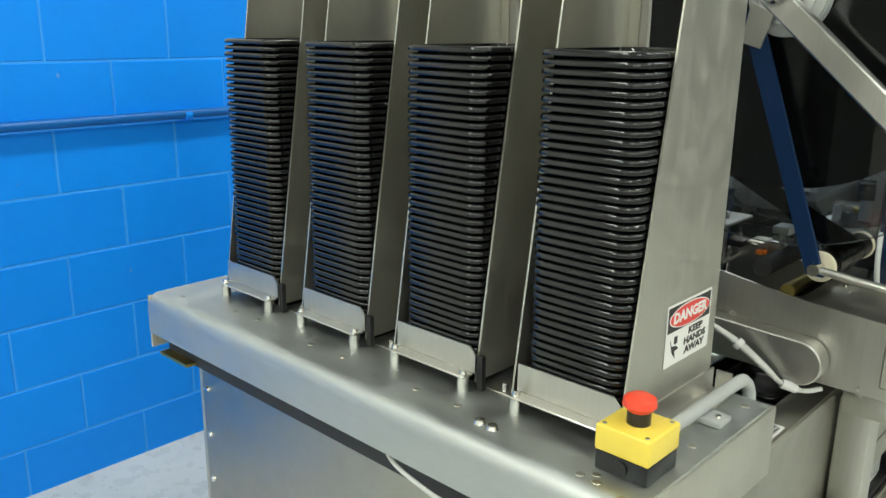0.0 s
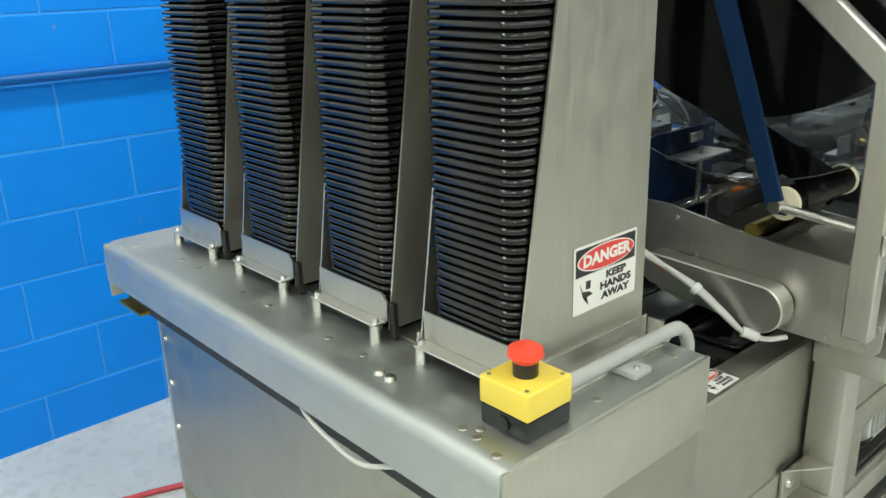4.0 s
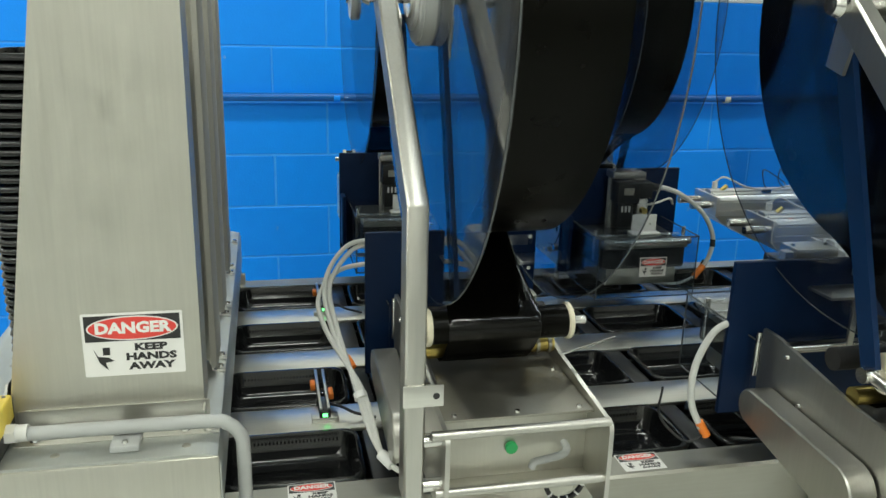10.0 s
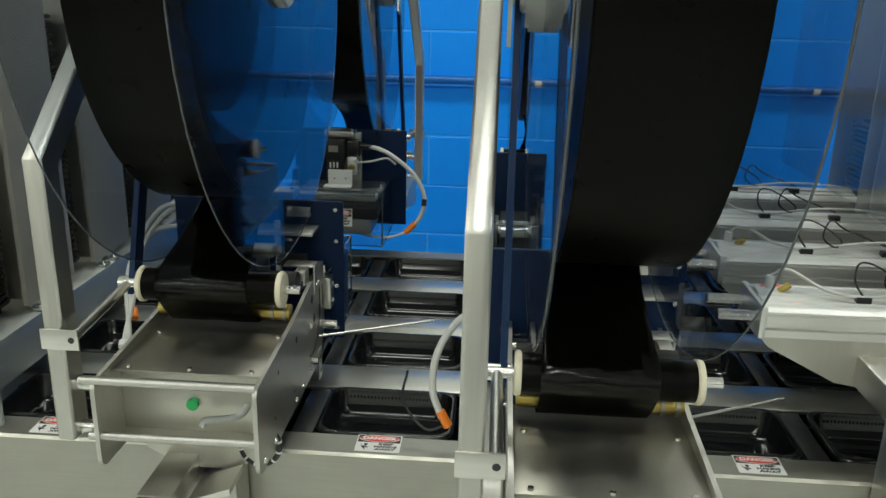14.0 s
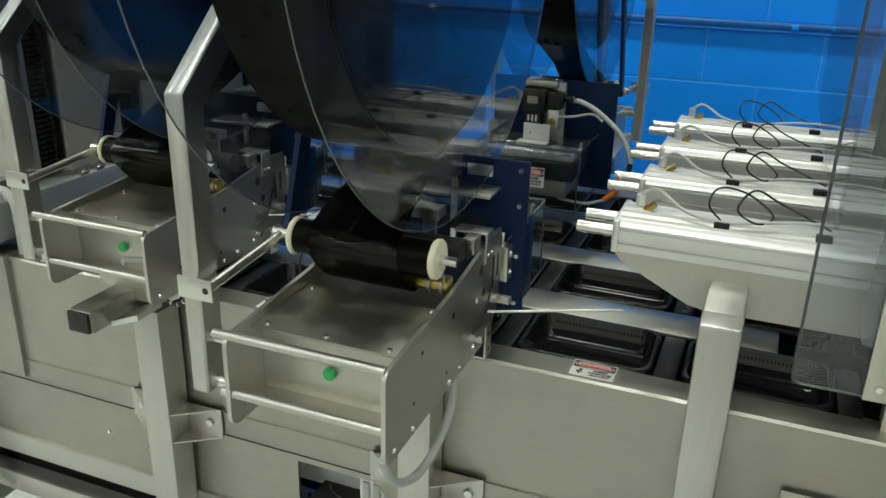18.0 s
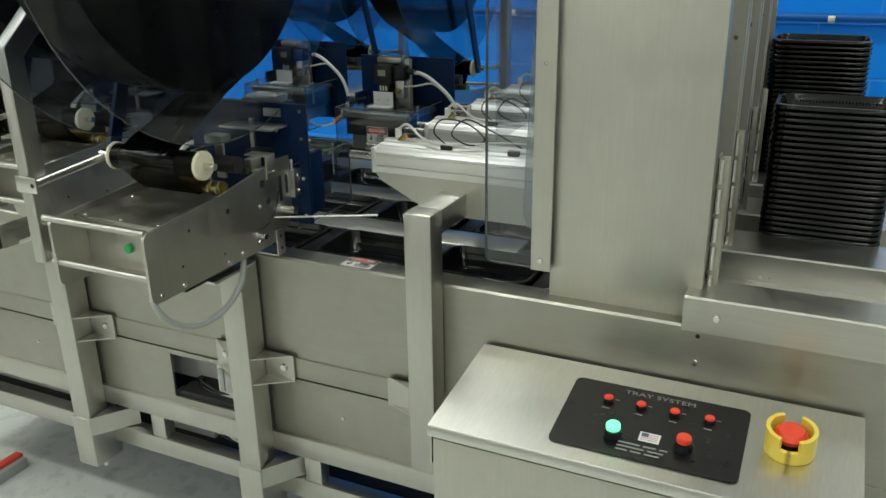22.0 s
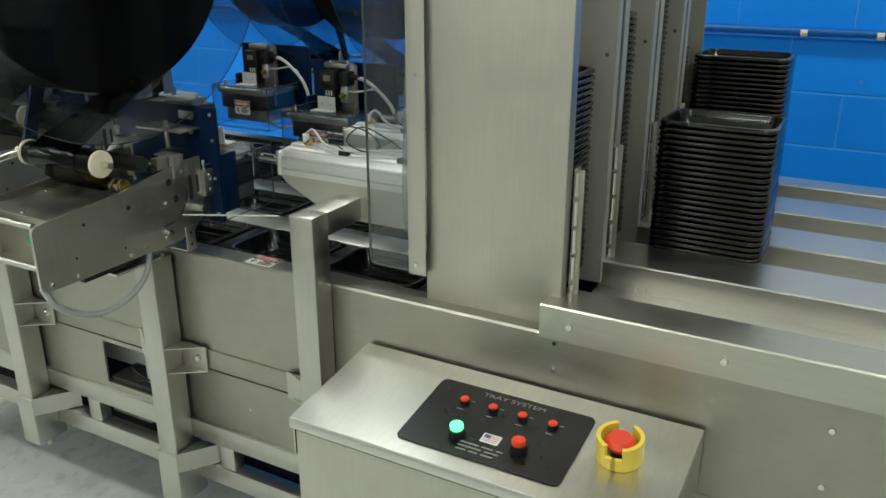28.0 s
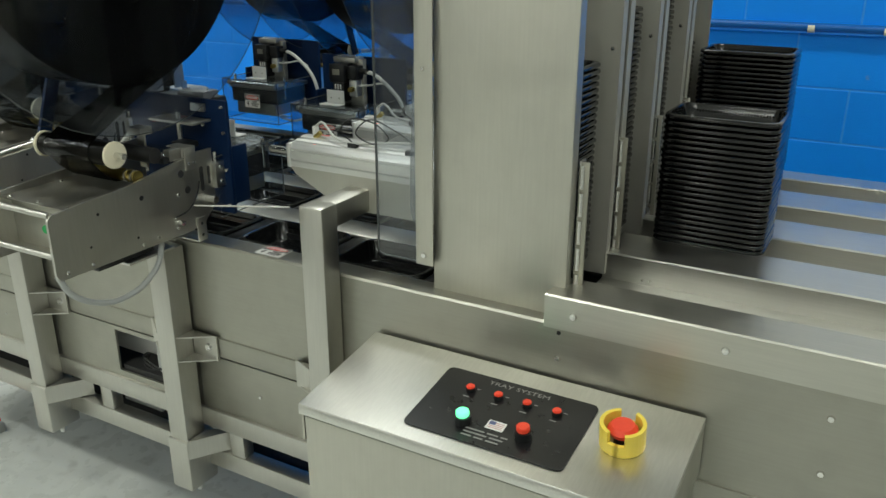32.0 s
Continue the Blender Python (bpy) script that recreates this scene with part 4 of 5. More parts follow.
def film_web(parent, at, seed, crumple=0.0004):
    """Black film from the foot of the roll over the guide roller, round its front and back under the brass roller."""
    rnd, cols, w = random.Random(seed), 22, 0.0655
    path = [(0.413, 1.268, 0.90), (0.360, 1.242, 0.84), (0.310, 1.217, 0.80), (0.262, 1.193, 0.82), (0.220, 1.171, 0.88), (0.185, 1.154, 0.96)]
    for a in range(116, 246, 10):
        path.append((0.168 + 0.0249 * math.cos(radians(a)), 1.118 + 0.0249 * math.sin(radians(a)), 1.0))
    path += [(0.170, 1.078, 1.0), (0.186, 1.063, 1.0), (0.200, 1.0515, 1.0), (0.217, 1.0495, 1.0), (0.232, 1.053, 1.0)]
    b = bmesh.new()
    rows = []
    for k, (u, z, k_w) in enumerate(path):
        free = 0.0016 if k < 5 else crumple if k < 13 else 0.0004      # gathered folds in the free span, snug on the roller
        drift, row = 0.0, []
        for j in range(cols + 1):
            drift = 0.5 * drift + rnd.uniform(-free, free)
            v = (-w + 2 * w * j / cols) * k_w - 0.010 * min(1.0, k / 5)
            row.append(b.verts.new(at @ Vector((-u, v, z + drift + (0.003 * (1.0 - k_w) * 3 * (j % 2))))))
        rows.append(row)
    for p, q in zip(rows, rows[1:]):
        for k in range(cols):
            b.faces.new((p[k], p[k + 1], q[k + 1], q[k]))
    bmesh.ops.solidify(b, geom=list(b.faces), thickness=0.0007)
    part("film_web", b, "film_shiny", parent, "creased glossy black plastic film", 60)


def unit_one_extras(f):
    """The first unit alone has an apron under its shelf and a bent lever."""
    X, Y = lambda u: UX - u, lambda v: UY + v
    part("front_apron", prism([(Y(-0.09), 0.93), (Y(0.10), 0.93), (Y(0.095), 0.895), (Y(0.04), 0.872), (Y(-0.03), 0.872), (Y(-0.08), 0.90)], "x", X(0.09), X(0.086)), "steel_sheet", f)
    part("lever", sweep([(X(0.074), Y(0.072), 0.979), (X(0.056), Y(0.070), 0.978), (X(0.049), Y(0.058), 0.975), (X(0.047), Y(0.036), 0.972), (X(0.046), Y(0.022), 0.970), (X(0.046), Y(0.018), 0.962)], 0.0052, 10), "grey_paint", f)


def feeler(f, dx, dy):
    part("feeler_rod", cyl((UX + dx - 0.34, UY + dy + 0.115, 0.972), (UX + dx - 0.43, UY + dy + 0.30, 0.972), 0.0020, 8), "steel_tube", f)


unit, reel = film_unit(), film_reel()
BACK = ((-1.66, 2.005), (-1.915, 1.500))
unit_b = copy_thing(unit, pose(UX + 0.232, UY + 0.535, TOP))
copy_thing(reel, pose(UX - 0.272 + 0.232, UY + 0.533, 1.555))
for ox, oy in BACK:
    film_web(copy_thing(unit, pose(ox, oy, TOP, 0, 0, 180)), pose(ox, oy, 0, 0, 0, 180), 5)
    copy_thing(reel, pose(ox + (0.272 if oy > 1.8 else 0.330), oy, 1.555, 0, 0, 180))
unit_one_extras(unit)
feeler(unit, 0, 0)
feeler(unit_b, 0.232, 0.535)
film_web(unit, pose(UX, UY, 0), 9)
film_web(unit_b, pose(UX + 0.232, UY + 0.535, 0), 11, 0.0013)
for ox, oy in BACK:
    danger_sign(facing(ox + 0.6306, oy + 0.012, 0.996, "+x"), 0.064, "small danger sign on a clear head guard", False)


def drive_cables():
    c = thing("cable_bundle", (UX - 0.35, UY - 0.19, 0.93), "bundle of grey cables looping down to a film drive", "cable")
    X = lambda u: UX - u
    Y = lambda v: UY + v
    for k, (dv, dz) in enumerate(((0.0, 0.0), (0.010, -0.04), (-0.008, -0.008))):
        part("cable", sweep([(X(0.455), Y(-0.13 + dv), 1.165 + dz), (X(0.45), Y(-0.185 - dv), 1.155 + dz), (X(0.43), Y(-0.222 - dv), 1.10 + dz * 0.6), (X(0.37), Y(-0.215 - dv), 1.04), (X(0.27), Y(-0.185 + dv * 0.4), 0.985), (X(0.215), Y(-0.172 + dv * 0.4), 0.945), (X(0.185), Y(-0.160), 0.918), (X(0.155), Y(-0.14), 0.908), (X(0.135), Y(-0.115), 0.910)], 0.0042, 8), "cable_grey", c)
    part("cable_tie", cyl((X(0.262), Y(-0.184), 0.980), (X(0.254), Y(-0.182), 0.974), 0.0105, 12), "white_plastic", c)
    part("cable_sleeve", cyl((X(0.185), Y(-0.162), 0.919), (X(0.165), Y(-0.148), 0.911), 0.0085, 12), "white_plastic", c)
    part("orange_plug", cyl((X(0.33), Y(-0.196), 1.010), (X(0.312), Y(-0.188), 1.000), 0.0055, 10), "orange_plastic", c)
    b = thing("cable_loop", (UX - 0.1, UY + 0.36, 0.95), "grey sensor cable with an orange plug", "cable")
    part("cable", sweep([(UX - 0.21, 1.885, 1.085), (UX - 0.20, 1.845, 1.07), (UX - 0.19, 1.815, 1.02), (UX - 0.18, 1.81, 0.965), (UX - 0.17, 1.825, 0.925)], 0.0055, 10), "cable_grey", b)
    part("orange_plug", cyl((UX - 0.172, 1.822, 0.935), (UX - 0.168, 1.835, 0.912), 0.007, 12), "orange_plastic", b)
    part("lead", sweep([(UX - 0.168, 1.832, 0.915), (UX - 0.17, 1.80, 0.905), (UX - 0.19, 1.765, 0.94), (UX - 0.2, 1.77, 0.985)], 0.002, 6), "cable_black", b)
    h = thing("cable_loop", (-0.17, 2.13, 0.85), "grey cable sagging under a stainless side plate", "cable")
    part("cable", sweep([(-0.056, 2.128, 0.925), (-0.075, 2.128, 0.885), (-0.115, 2.128, 0.852), (-0.17, 2.128, 0.832), (-0.235, 2.128, 0.838), (-0.285, 2.126, 0.868), (-0.31, 2.118, 0.908)], 0.006, 10), "grey_paint", h)
    g = thing("coiled_lead", (-0.33, 1.60, 0.9), "coiled dark cable with white ties under a side plate", "cable")
    ring = [(-0.37, 1.573 + 0.028 * math.cos(radians(a)), 0.912 + 0.031 * math.sin(radians(a))) for a in range(-200, 95, 15)]
    part("lead", sweep(ring, 0.004, 10), "cable_black", g)
    for k in range(2, len(ring) - 2, 2):
        a, b = Vector(ring[k]), Vector(ring[k + 1])
        part("tie", cyl(a, a + (b - a) * 0.35, 0.0048, 10), "white_plastic", g)
    u = thing("underslung_block", (-0.28, 2.09, 0.89), "dark block and stainless plate under the film unit", "bracket")
    part("block", box(-0.30, -0.16, 2.075, 2.105, 0.893, 0.917, 0.002), "black_plastic", u)
    part("plate", box(-0.345, -0.225, 2.05, 2.115, 0.884, 0.890, 0.001), "steel_rail", u)


drive_cables()


def back_cables():
    for ox, oy in BACK:
        c = thing("cable_loop", (ox + 0.55, oy + 0.15, 0.95), "grey cable with an orange end looping from a valve", "cable", "valve cables")
        part("cable", sweep([(ox + 0.508, oy + 0.070, 1.149), (ox + 0.512, oy + 0.09, 1.147), (ox + 0.52, oy + 0.13, 1.130), (ox + 0.525, oy + 0.185, 1.085), (ox + 0.53, oy + 0.212, 1.03), (ox + 0.535, oy + 0.205, 0.985), (ox + 0.54, oy + 0.185, 0.955)], 0.0055, 10), "cable_grey", c)
        part("air_line", sweep([(ox + 0.515, oy + 0.035, 1.11), (ox + 0.505, oy + 0.07, 1.112), (ox + 0.49, oy + 0.11, 1.118), (ox + 0.47, oy + 0.13, 1.10)], 0.0028, 8), "cable_grey", c)
        for ya, za, yb, zb in ((0.2125, 1.025, 0.211, 1.008), (0.197, 0.972, 0.190, 0.962)):
            part("tape_band", cyl((ox + 0.531, oy + ya, za), (ox + 0.534, oy + yb, zb), 0.0064, 10), "rubber", c)
        part("orange_end", cyl((ox + 0.5385, oy + 0.19, 0.962), (ox + 0.545, oy + 0.165, 0.938), 0.0075, 12), "orange_plastic", c)
        part("lead", sweep([(ox + 0.545, oy + 0.165, 0.938), (ox + 0.55, oy + 0.12, 0.925), (ox + 0.55, oy + 0.06, 0.93)], 0.0035, 8), "cable_grey", c)


back_cables()


def lane_sensors():
    for x, y, s in ((-0.676, 1.262, 1), (-1.172, 1.295, 1)):
        t = thing("lane_sensor", (x, y, TOP - 0.004), "black photo sensor with orange tip and green light", "sensor", "lane sensors")
        part("foot", box(x - 0.012, x + 0.012, y - 0.022, y + 0.022, TOP - 0.004, TOP + 0.004, 0.001), "steel_rail", t)
        for dy in (-0.0065, 0.0065):
            part("light_bar", box(x - 0.150, x + 0.006, y + dy - 0.0025, y + dy + 0.0025, TOP + 0.012, TOP + 0.020, 0.001), "steel_rail", t)
        part("body", box(x - 0.045, x + 0.012, y - 0.0095, y + 0.0095, TOP + 0.004, TOP + 0.017, 0.002), "black_plastic", t)
        part("tip", box(x - 0.078, x - 0.050, y + 0.010, y + 0.019, TOP + 0.006, TOP + 0.018, 0.002), "orange_plastic", t, "orange sensor tip")
        part("tip", box(x - 0.112, x - 0.088, y - 0.019, y - 0.010, TOP + 0.006, TOP + 0.018, 0.002), "orange_plastic", t, "orange sensor tip")
        part("light", box(x + 0.0122, x + 0.0135, y - 0.004, y + 0.004, TOP + 0.007, TOP + 0.013), "led_green", t)
        part("lead", sweep([(x - 0.03, y + 0.008, TOP + 0.010), (x - 0.005, y + 0.03, TOP + 0.014), (x + 0.008, y + 0.05, TOP + 0.008), (x + 0.01, y + 0.085, TOP - 0.002)], 0.0025, 6), "cable_black", t)


lane_sensors()


def lock_block():
    b = thing("lock_bar", (-0.29, 1.46, 0.86), "grey square stub bar with a dark end cap", "lock bar")
    part("bar", box(-0.40, -0.262, 1.437, 1.485, 0.852, 0.893, 0.003), "steel_tube", b)
    part("end_cap", box(-0.263, -0.256, 1.439, 1.483, 0.854, 0.891, 0.002), "rubber", b)
    part("wedge", prism([(1.49, 0.862), (1.55, 0.885), (1.55, 0.875), (1.49, 0.852)], "x", -0.36, -0.30), "steel_rail", b)


lock_block()


# ---------------------------------------------------------------- pusher cylinders
def pusher(x):
    p = thing("pusher_cylinder", (x, 2.55, 1.035), "ribbed aluminium pneumatic pusher cylinder with twin rods", "pneumatic cylinder", "pusher cylinders")
    z0, z1 = 1.060, 1.118
    side = ((0.055, 0.0), (0.055, 0.012), (0.048, 0.013), (0.048, 0.0175), (0.055, 0.0185), (0.055, 0.034), (0.0505, 0.0355), (0.0505, 0.0385), (0.054, 0.040), (0.050, 0.047), (0.043, 0.051), (0.041, 0.045), (0.035, 0.045), (0.033, 0.052), (0.023, 0.0545), (0.021, 0.049), (0.016, 0.049), (0.014, 0.0565), (0.006, 0.058))
    prof = [(x + a, z0 + h) for a, h in side] + [(x - a, z0 + h) for a, h in reversed(side)]
    part("barrel", prism(prof, "y", 2.302, 2.73), "aluminium", p)
    part("end_block", box(x - 0.057, x + 0.057, 2.296, 2.306, z0 - 0.002, z1 - 0.008, 0.002), "aluminium", p)
    for dx in (0.036, -0.030):
        part("rod", cyl((x + dx, 2.238, z0 + 0.026), (x + dx, 2.30, z0 + 0.026), 0.0095, 18), "steel_bright", p)
    part("support", prism([(2.30, z0), (2.72, z0), (2.72, 0.985), (2.45, 0.985), (2.42, 0.99), (2.315, 1.043)], "x", x - 0.052, x + 0.052), "steel_sheet", p)
    for y in (2.44, 2.58):
        part("sensor", box(x + 0.022, x + 0.034, y, y + 0.022, z1 - 0.006, z1 + 0.004, 0.001), "cable_black", p)
    part("fitting", cyl((x - 0.01, 2.325, z1 - 0.002), (x - 0.01, 2.325, z1 + 0.018), 0.007, 12), "white_plastic", p)
    part("fitting", cyl((x + 0.005, 2.335, z1 - 0.002), (x + 0.005, 2.350, z1 + 0.010), 0.0055, 12), "brass", p)
    part("air_hose", sweep([(x - 0.01, 2.325, z1 + 0.018), (x - 0.005, 2.35, z1 + 0.03), (x + 0.02, 2.40, z1 + 0.008), (x + 0.03, 2.46, z1 + 0.004), (x + 0.01, 2.56, z1 + 0.012), (x + 0.0, 2.66, z1 + 0.010), (x + 0.0, 2.75, z1 + 0.0)], 0.0026, 8), "cable_grey", p)
    part("sensor_lead", sweep([(x + 0.028, 2.45, z1 + 0.004), (x + 0.04, 2.43, z1 + 0.03), (x + 0.02, 2.44, z1 + 0.052), (x - 0.01, 2.48, z1 + 0.04), (x + 0.0, 2.52, z1 + 0.014), (x + 0.03, 2.50, z1 + 0.008), (x + 0.045, 2.47, z1 + 0.03), (x + 0.02, 2.49, z1 + 0.055), (x - 0.01, 2.53, z1 + 0.03), (x + 0.01, 2.6, z1 + 0.006)], 0.0016, 6), "cable_black", p)
    part("indicator", box(x + 0.030, x + 0.034, 2.352, 2.358, z1 - 0.012, z1 - 0.009), "led_red", p)
    return slide(p, 0, -0.006, -0.012)


for x in LANES:
    p = pusher(x - 0.018)
    if x == LANES[0]:
        part("warning_tag", box(x - 0.053, x - 0.026, 2.306, 2.346, 1.1005, 1.1015), "label_white", p, "white tag with red band")
        part("tag_band", box(x - 0.050, x - 0.038, 2.310, 2.342, 1.1018, 1.1022), "label_red", p)


# ---------------------------------------------------------------- second magazine
def magazine_two():
    m = thing("tray_magazine", (-0.93, 2.86, TOP), "second tall stainless steel tray magazine with hinged guides", "tray magazine")
    zt = 1.80
    part("outer_sheet", box(-0.452, -0.448, 2.718, 2.984, 0.80, zt, 0.001), "steel_sheet", m)
    part("outer_flange", box(-0.475, -0.452, 2.981, 2.984, 0.88, zt), "steel_sheet", m)
    part("outer_flange", box(-0.475, -0.452, 2.718, 2.721, 0.88, zt), "steel_sheet", m)
    for a, b in zip(LANES, LANES[1:]):
        c = (a + b) / 2
        for s in (1, -1):
            xs = c + s * 0.033
            part("lane_sheet", merge(box(xs - 0.0015, xs + 0.0015, 2.722, 2.990, 0.885, zt), box(min(xs, xs - s * 0.024), max(xs, xs - s * 0.024), 2.987, 2.990, 0.885, zt)), "steel_matte", m)
        for z in (1.32, 1.55):
            screw("sheet_bolt", (c + 0.0345, 2.975, z), (1, 0, 0), 0.005, m)
    part("outer_sheet", box(LANES[3] - 0.087, LANES[3] - 0.084, 2.722, 2.990, 0.885, zt), "steel_sheet", m)
    # hinged guides at the outlet of each lane
    xs = [-0.478] + [(a + b) / 2 - 0.005 for a, b in zip(LANES, LANES[1:])]
    for k, x in enumerate(xs):
        h = part("hinge_leaf", box(x - 0.002, x + 0.002, 2.99, 3.005, 0.905, 1.152, 0.001), "steel_dark", m)
        for j in range(5):
            z = 0.905 + 0.050 * j
            part("hinge_knuckle", cyl((x, 2.992, z), (x, 2.992, z + 0.042), 0.0058, 12), "steel_bright", m)
        part("guide_leaf", box(x - 0.026, x - 0.002, 2.985, 2.989, 0.905, 1.152, 0.001), "steel_tube", m)
    return slide(m, -0.005, -0.024, 0)


magazine_two()
for x, n in zip(LANES, (33, 40, 46, 30)):
    tray_stack(x, 2.832, 0.935, n, 0.0114, "tray stacks in the second magazine", "nested stack of empty black plastic trays inside the magazine")


def acrylic_guard():
    g = thing("acrylic_guard", (-0.43, 2.64, 0.93), "clear acrylic guard sheet clamped by a steel strip", "machine guard")
    part("sheet", prism([(2.585, 0.945), (2.595, 0.932), (2.70, 0.932), (2.70, 1.80), (2.585, 1.80)], "x", -0.434, -0.429), "clear_acrylic", g)
    # edge highlight of the sheet, added as a grey bead
    part("sheet_edge", sweep([(-0.4315, 2.70, 0.932), (-0.4315, 2.597, 0.932), (-0.4315, 2.587, 0.937), (-0.4315, 2.585, 0.947), (-0.4315, 2.585, 1.80)], 0.0024, 6, False), "edge_glint", g, "grey bead for the light caught by the sheet edge")
    part("return_sheet", box(-1.38, -0.435, 2.600, 2.605, 1.16, 1.80), "clear_acrylic", g)
    part("flap", prism([(2.695, 1.80), (2.688, 1.80), (2.676, 1.55), (2.664, 1.30), (2.656, 1.12), (2.654, 1.03), (2.662, 1.005), (2.695, 1.0)], "x", -0.439, -0.4375), "hazy_plastic", g, "milky flexible plastic flap")
    part("strip", box(-0.4275, -0.4235, 2.675, 2.712, 0.930, 1.80, 0.001), "steel_sheet", g)
    for z in (0.95, 1.30, 1.62):
        screw("strip_bolt", (-0.4235, 2.693, z), (1, 0, 0), 0.0065 if z < 1 else 0.0045, g)
    part("foot_clip", box(-0.47, -0.42, 2.69, 2.72, TOP, TOP + 0.004), "steel_rail", g)
    slide(g, -0.018, -0.014, -0.008)


acrylic_guard()


RZ = 0.929


def lane_rails():
    r = thing("lane_rails", (-0.93, 3.6, TOP), "polished stainless tray slide rails with open channels", "slide rails")
    z, t = RZ, 0.004

    def channel(name, xa, xb, drop_a, drop_b, y0):
        """A folded strip: flat top from xa (front) to xb, with a skirt at each edge."""
        out = [(xa, z - drop_a), (xa, z - 0.003), (xa - 0.003, z), (xb + 0.003, z), (xb, z - 0.003), (xb, z - drop_b)]
        inn = [(xb + t, z - drop_b), (xb + t, z - t), (xa - t, z - t), (xa - t, z - drop_a)]
        return part(name, prism(out + inn, "y", y0, Y1), "steel_ledge" if name == "ledge" else "steel_rail", r)

    channel("ledge", FX + 0.006, -0.505, 0.062, 0.04, 2.938)
    for y in (2.992, 3.246, 3.500):
        screw("ledge_bolt", (FX + 0.006, y, z - 0.032), (1, 0, 0), 0.0075, r)
    for k in range(3):
        xa = -0.662 - 0.245 * k
        channel("rail", xa, xa - 0.132, 0.062, 0.062, 2.960)
        for y in (3.04, 3.055):
            screw("rail_screw", (xa, y, z - 0.045), (1, 0, 0), 0.0035, r)
    channel("rail", -1.400, -1.485, 0.062, 0.062, 2.960)
    part("channel_floor", box(-1.485, FX - 0.01, 2.960, Y1, TOP - 0.004, TOP + 0.001), "steel_rail", r)


lane_rails()
tray_stack(-0.859, 3.127, RZ + 0.007, 23, 0.0114, "tray stacks waiting on the rails", "nested stack of empty black plastic trays standing on the rails")
tray_stack(-1.345, 3.078, RZ + 0.007, 29, 0.0114, "tray stacks waiting on the rails", "nested stack of empty black plastic trays standing on the rails")


# ---------------------------------------------------------------- control desk
def control_desk():
    y0, y1 = 2.584, 3.230
    xb, xf, zb, zf = FX + 0.008, -0.166, 0.770, 0.738
    d = thing("control_desk", (-0.3, 2.96, 0.4), "stainless steel control desk with a sloping lid and black panel", "control box")
    part("body", box(xb, xf - 0.004, y0 + 0.006, y1 - 0.006, 0.36, zf - 0.028, 0.002), "steel_sheet", d)
    lid = prism([(xb, zb - 0.012), (xb, zb), (xf + 0.002, zf), (xf + 0.004, zf - 0.003), (xf + 0.004, zf - 0.020), (xf, zf - 0.020), (xf - 0.002, zf - 0.006), (xb, zb - 0.012)][:-1], "y", y0, y1)
    part("lid", lid, "steel_lid", d)
    side = [(xb, 0.66), (xb, zb - 0.012), (xf - 0.004, zf - 0.012), (xf - 0.004, 0.66)]
    for a in (y0, y1 - 0.004):
        part("cheek", prism(side, "y", a, a + 0.004), "steel_sheet", d)
    # frame of the sloping lid: s along it (+y), t up the slope
    ex = Vector((xb - xf, 0, zb - zf)).normalized()
    ey = Vector((0, 1, 0))
    ez = ey.cross(-ex).normalized() * -1
    if ez.z < 0:
        ez = -ez
    o = Vector((xf, y0, zf))

    def P(s, t, h=0.0):
        return o + ey * s + ex * t + ez * h

    def plate(name, outline, h0, h1, mat, label=""):
        b = prism(outline, "z", h0, h1)
        bmesh.ops.transform(b, matrix=Matrix((( *ey, 0), (*ex, 0), (*ez, 0), (0, 0, 0, 1))).transposed(), verts=b.verts)
        bmesh.ops.translate(b, vec=o, verts=b.verts)
        return part(name, b, mat, d, label)

    plate("panel", rounded(0.195, 0.482, 0.028, 0.203, 0.012), 0.0008, 0.0028, "panel_black", "black engraved panel")

    def button(s, t, r, mat, collar, label, tall=0.012):
        c = part("button_collar", cyl(P(s, t, 0.0025), P(s, t, 0.0025 + tall * 0.62), collar, 24, bev=0.0008), "black_plastic", d)
        part("button_cap", cyl(P(s, t, 0.0025 + tall * 0.6), P(s, t, 0.0025 + tall), r, 24, bev=0.0016), mat, c, label)

    for s in (0.262, 0.316, 0.370, 0.424):
        button(s, 0.153, 0.0078, "red_plastic", 0.0088, "small red push button", 0.011)
    button(0.290, 0.070, 0.0112, "lens_green", 0.0140, "lit green push button", 0.025)
    button(0.397, 0.076, 0.0112, "red_plastic", 0.0140, "red push button", 0.025)
    plate("flag_decal", [(0.328, 0.073), (0.360, 0.073), (0.360, 0.095), (0.328, 0.095)], 0.0030, 0.0034, "label_white", "small white decal")
    turn = Matrix(((*ey, 0), (*ex, 0), (*ez, 0), (0, 0, 0, 1))).transposed()
    lettering("title", "TRAY SYSTEM", 0.0140, Matrix.Translation(P(0.340, 0.187, 0.0032)) @ turn, "print_grey", d, 0.0, 1.35)
    bar = lambda name, s0, s1, t0, t1, mat="print_grey": plate(name, [(s0, t0), (s1, t0), (s1, t1), (s0, t1)], 0.0035, 0.0037, mat)
    for s in (0.262, 0.316, 0.370, 0.424):
        bar("caption_bar", s - 0.006, s + 0.006, 0.1330, 0.1352)
        bar("caption_bar", s + 0.0095, s + 0.0165, 0.1590, 0.1608)
    for k, run in enumerate(((0.034, 0.020, 0.012), (0.042, 0.024), (0.018, 0.016, 0.022))):
        s = 0.300
        for length in run:
            bar("caption_bar", s, s + length, 0.0590 - 0.0085 * k, 0.0622 - 0.0085 * k)
            s += length + 0.005
    # small flag on the decal
    for k in range(4):
        bar("decal_stripe", 0.331, 0.357, 0.0765 + 0.0042 * k, 0.0781 + 0.0042 * k, "label_stripe")
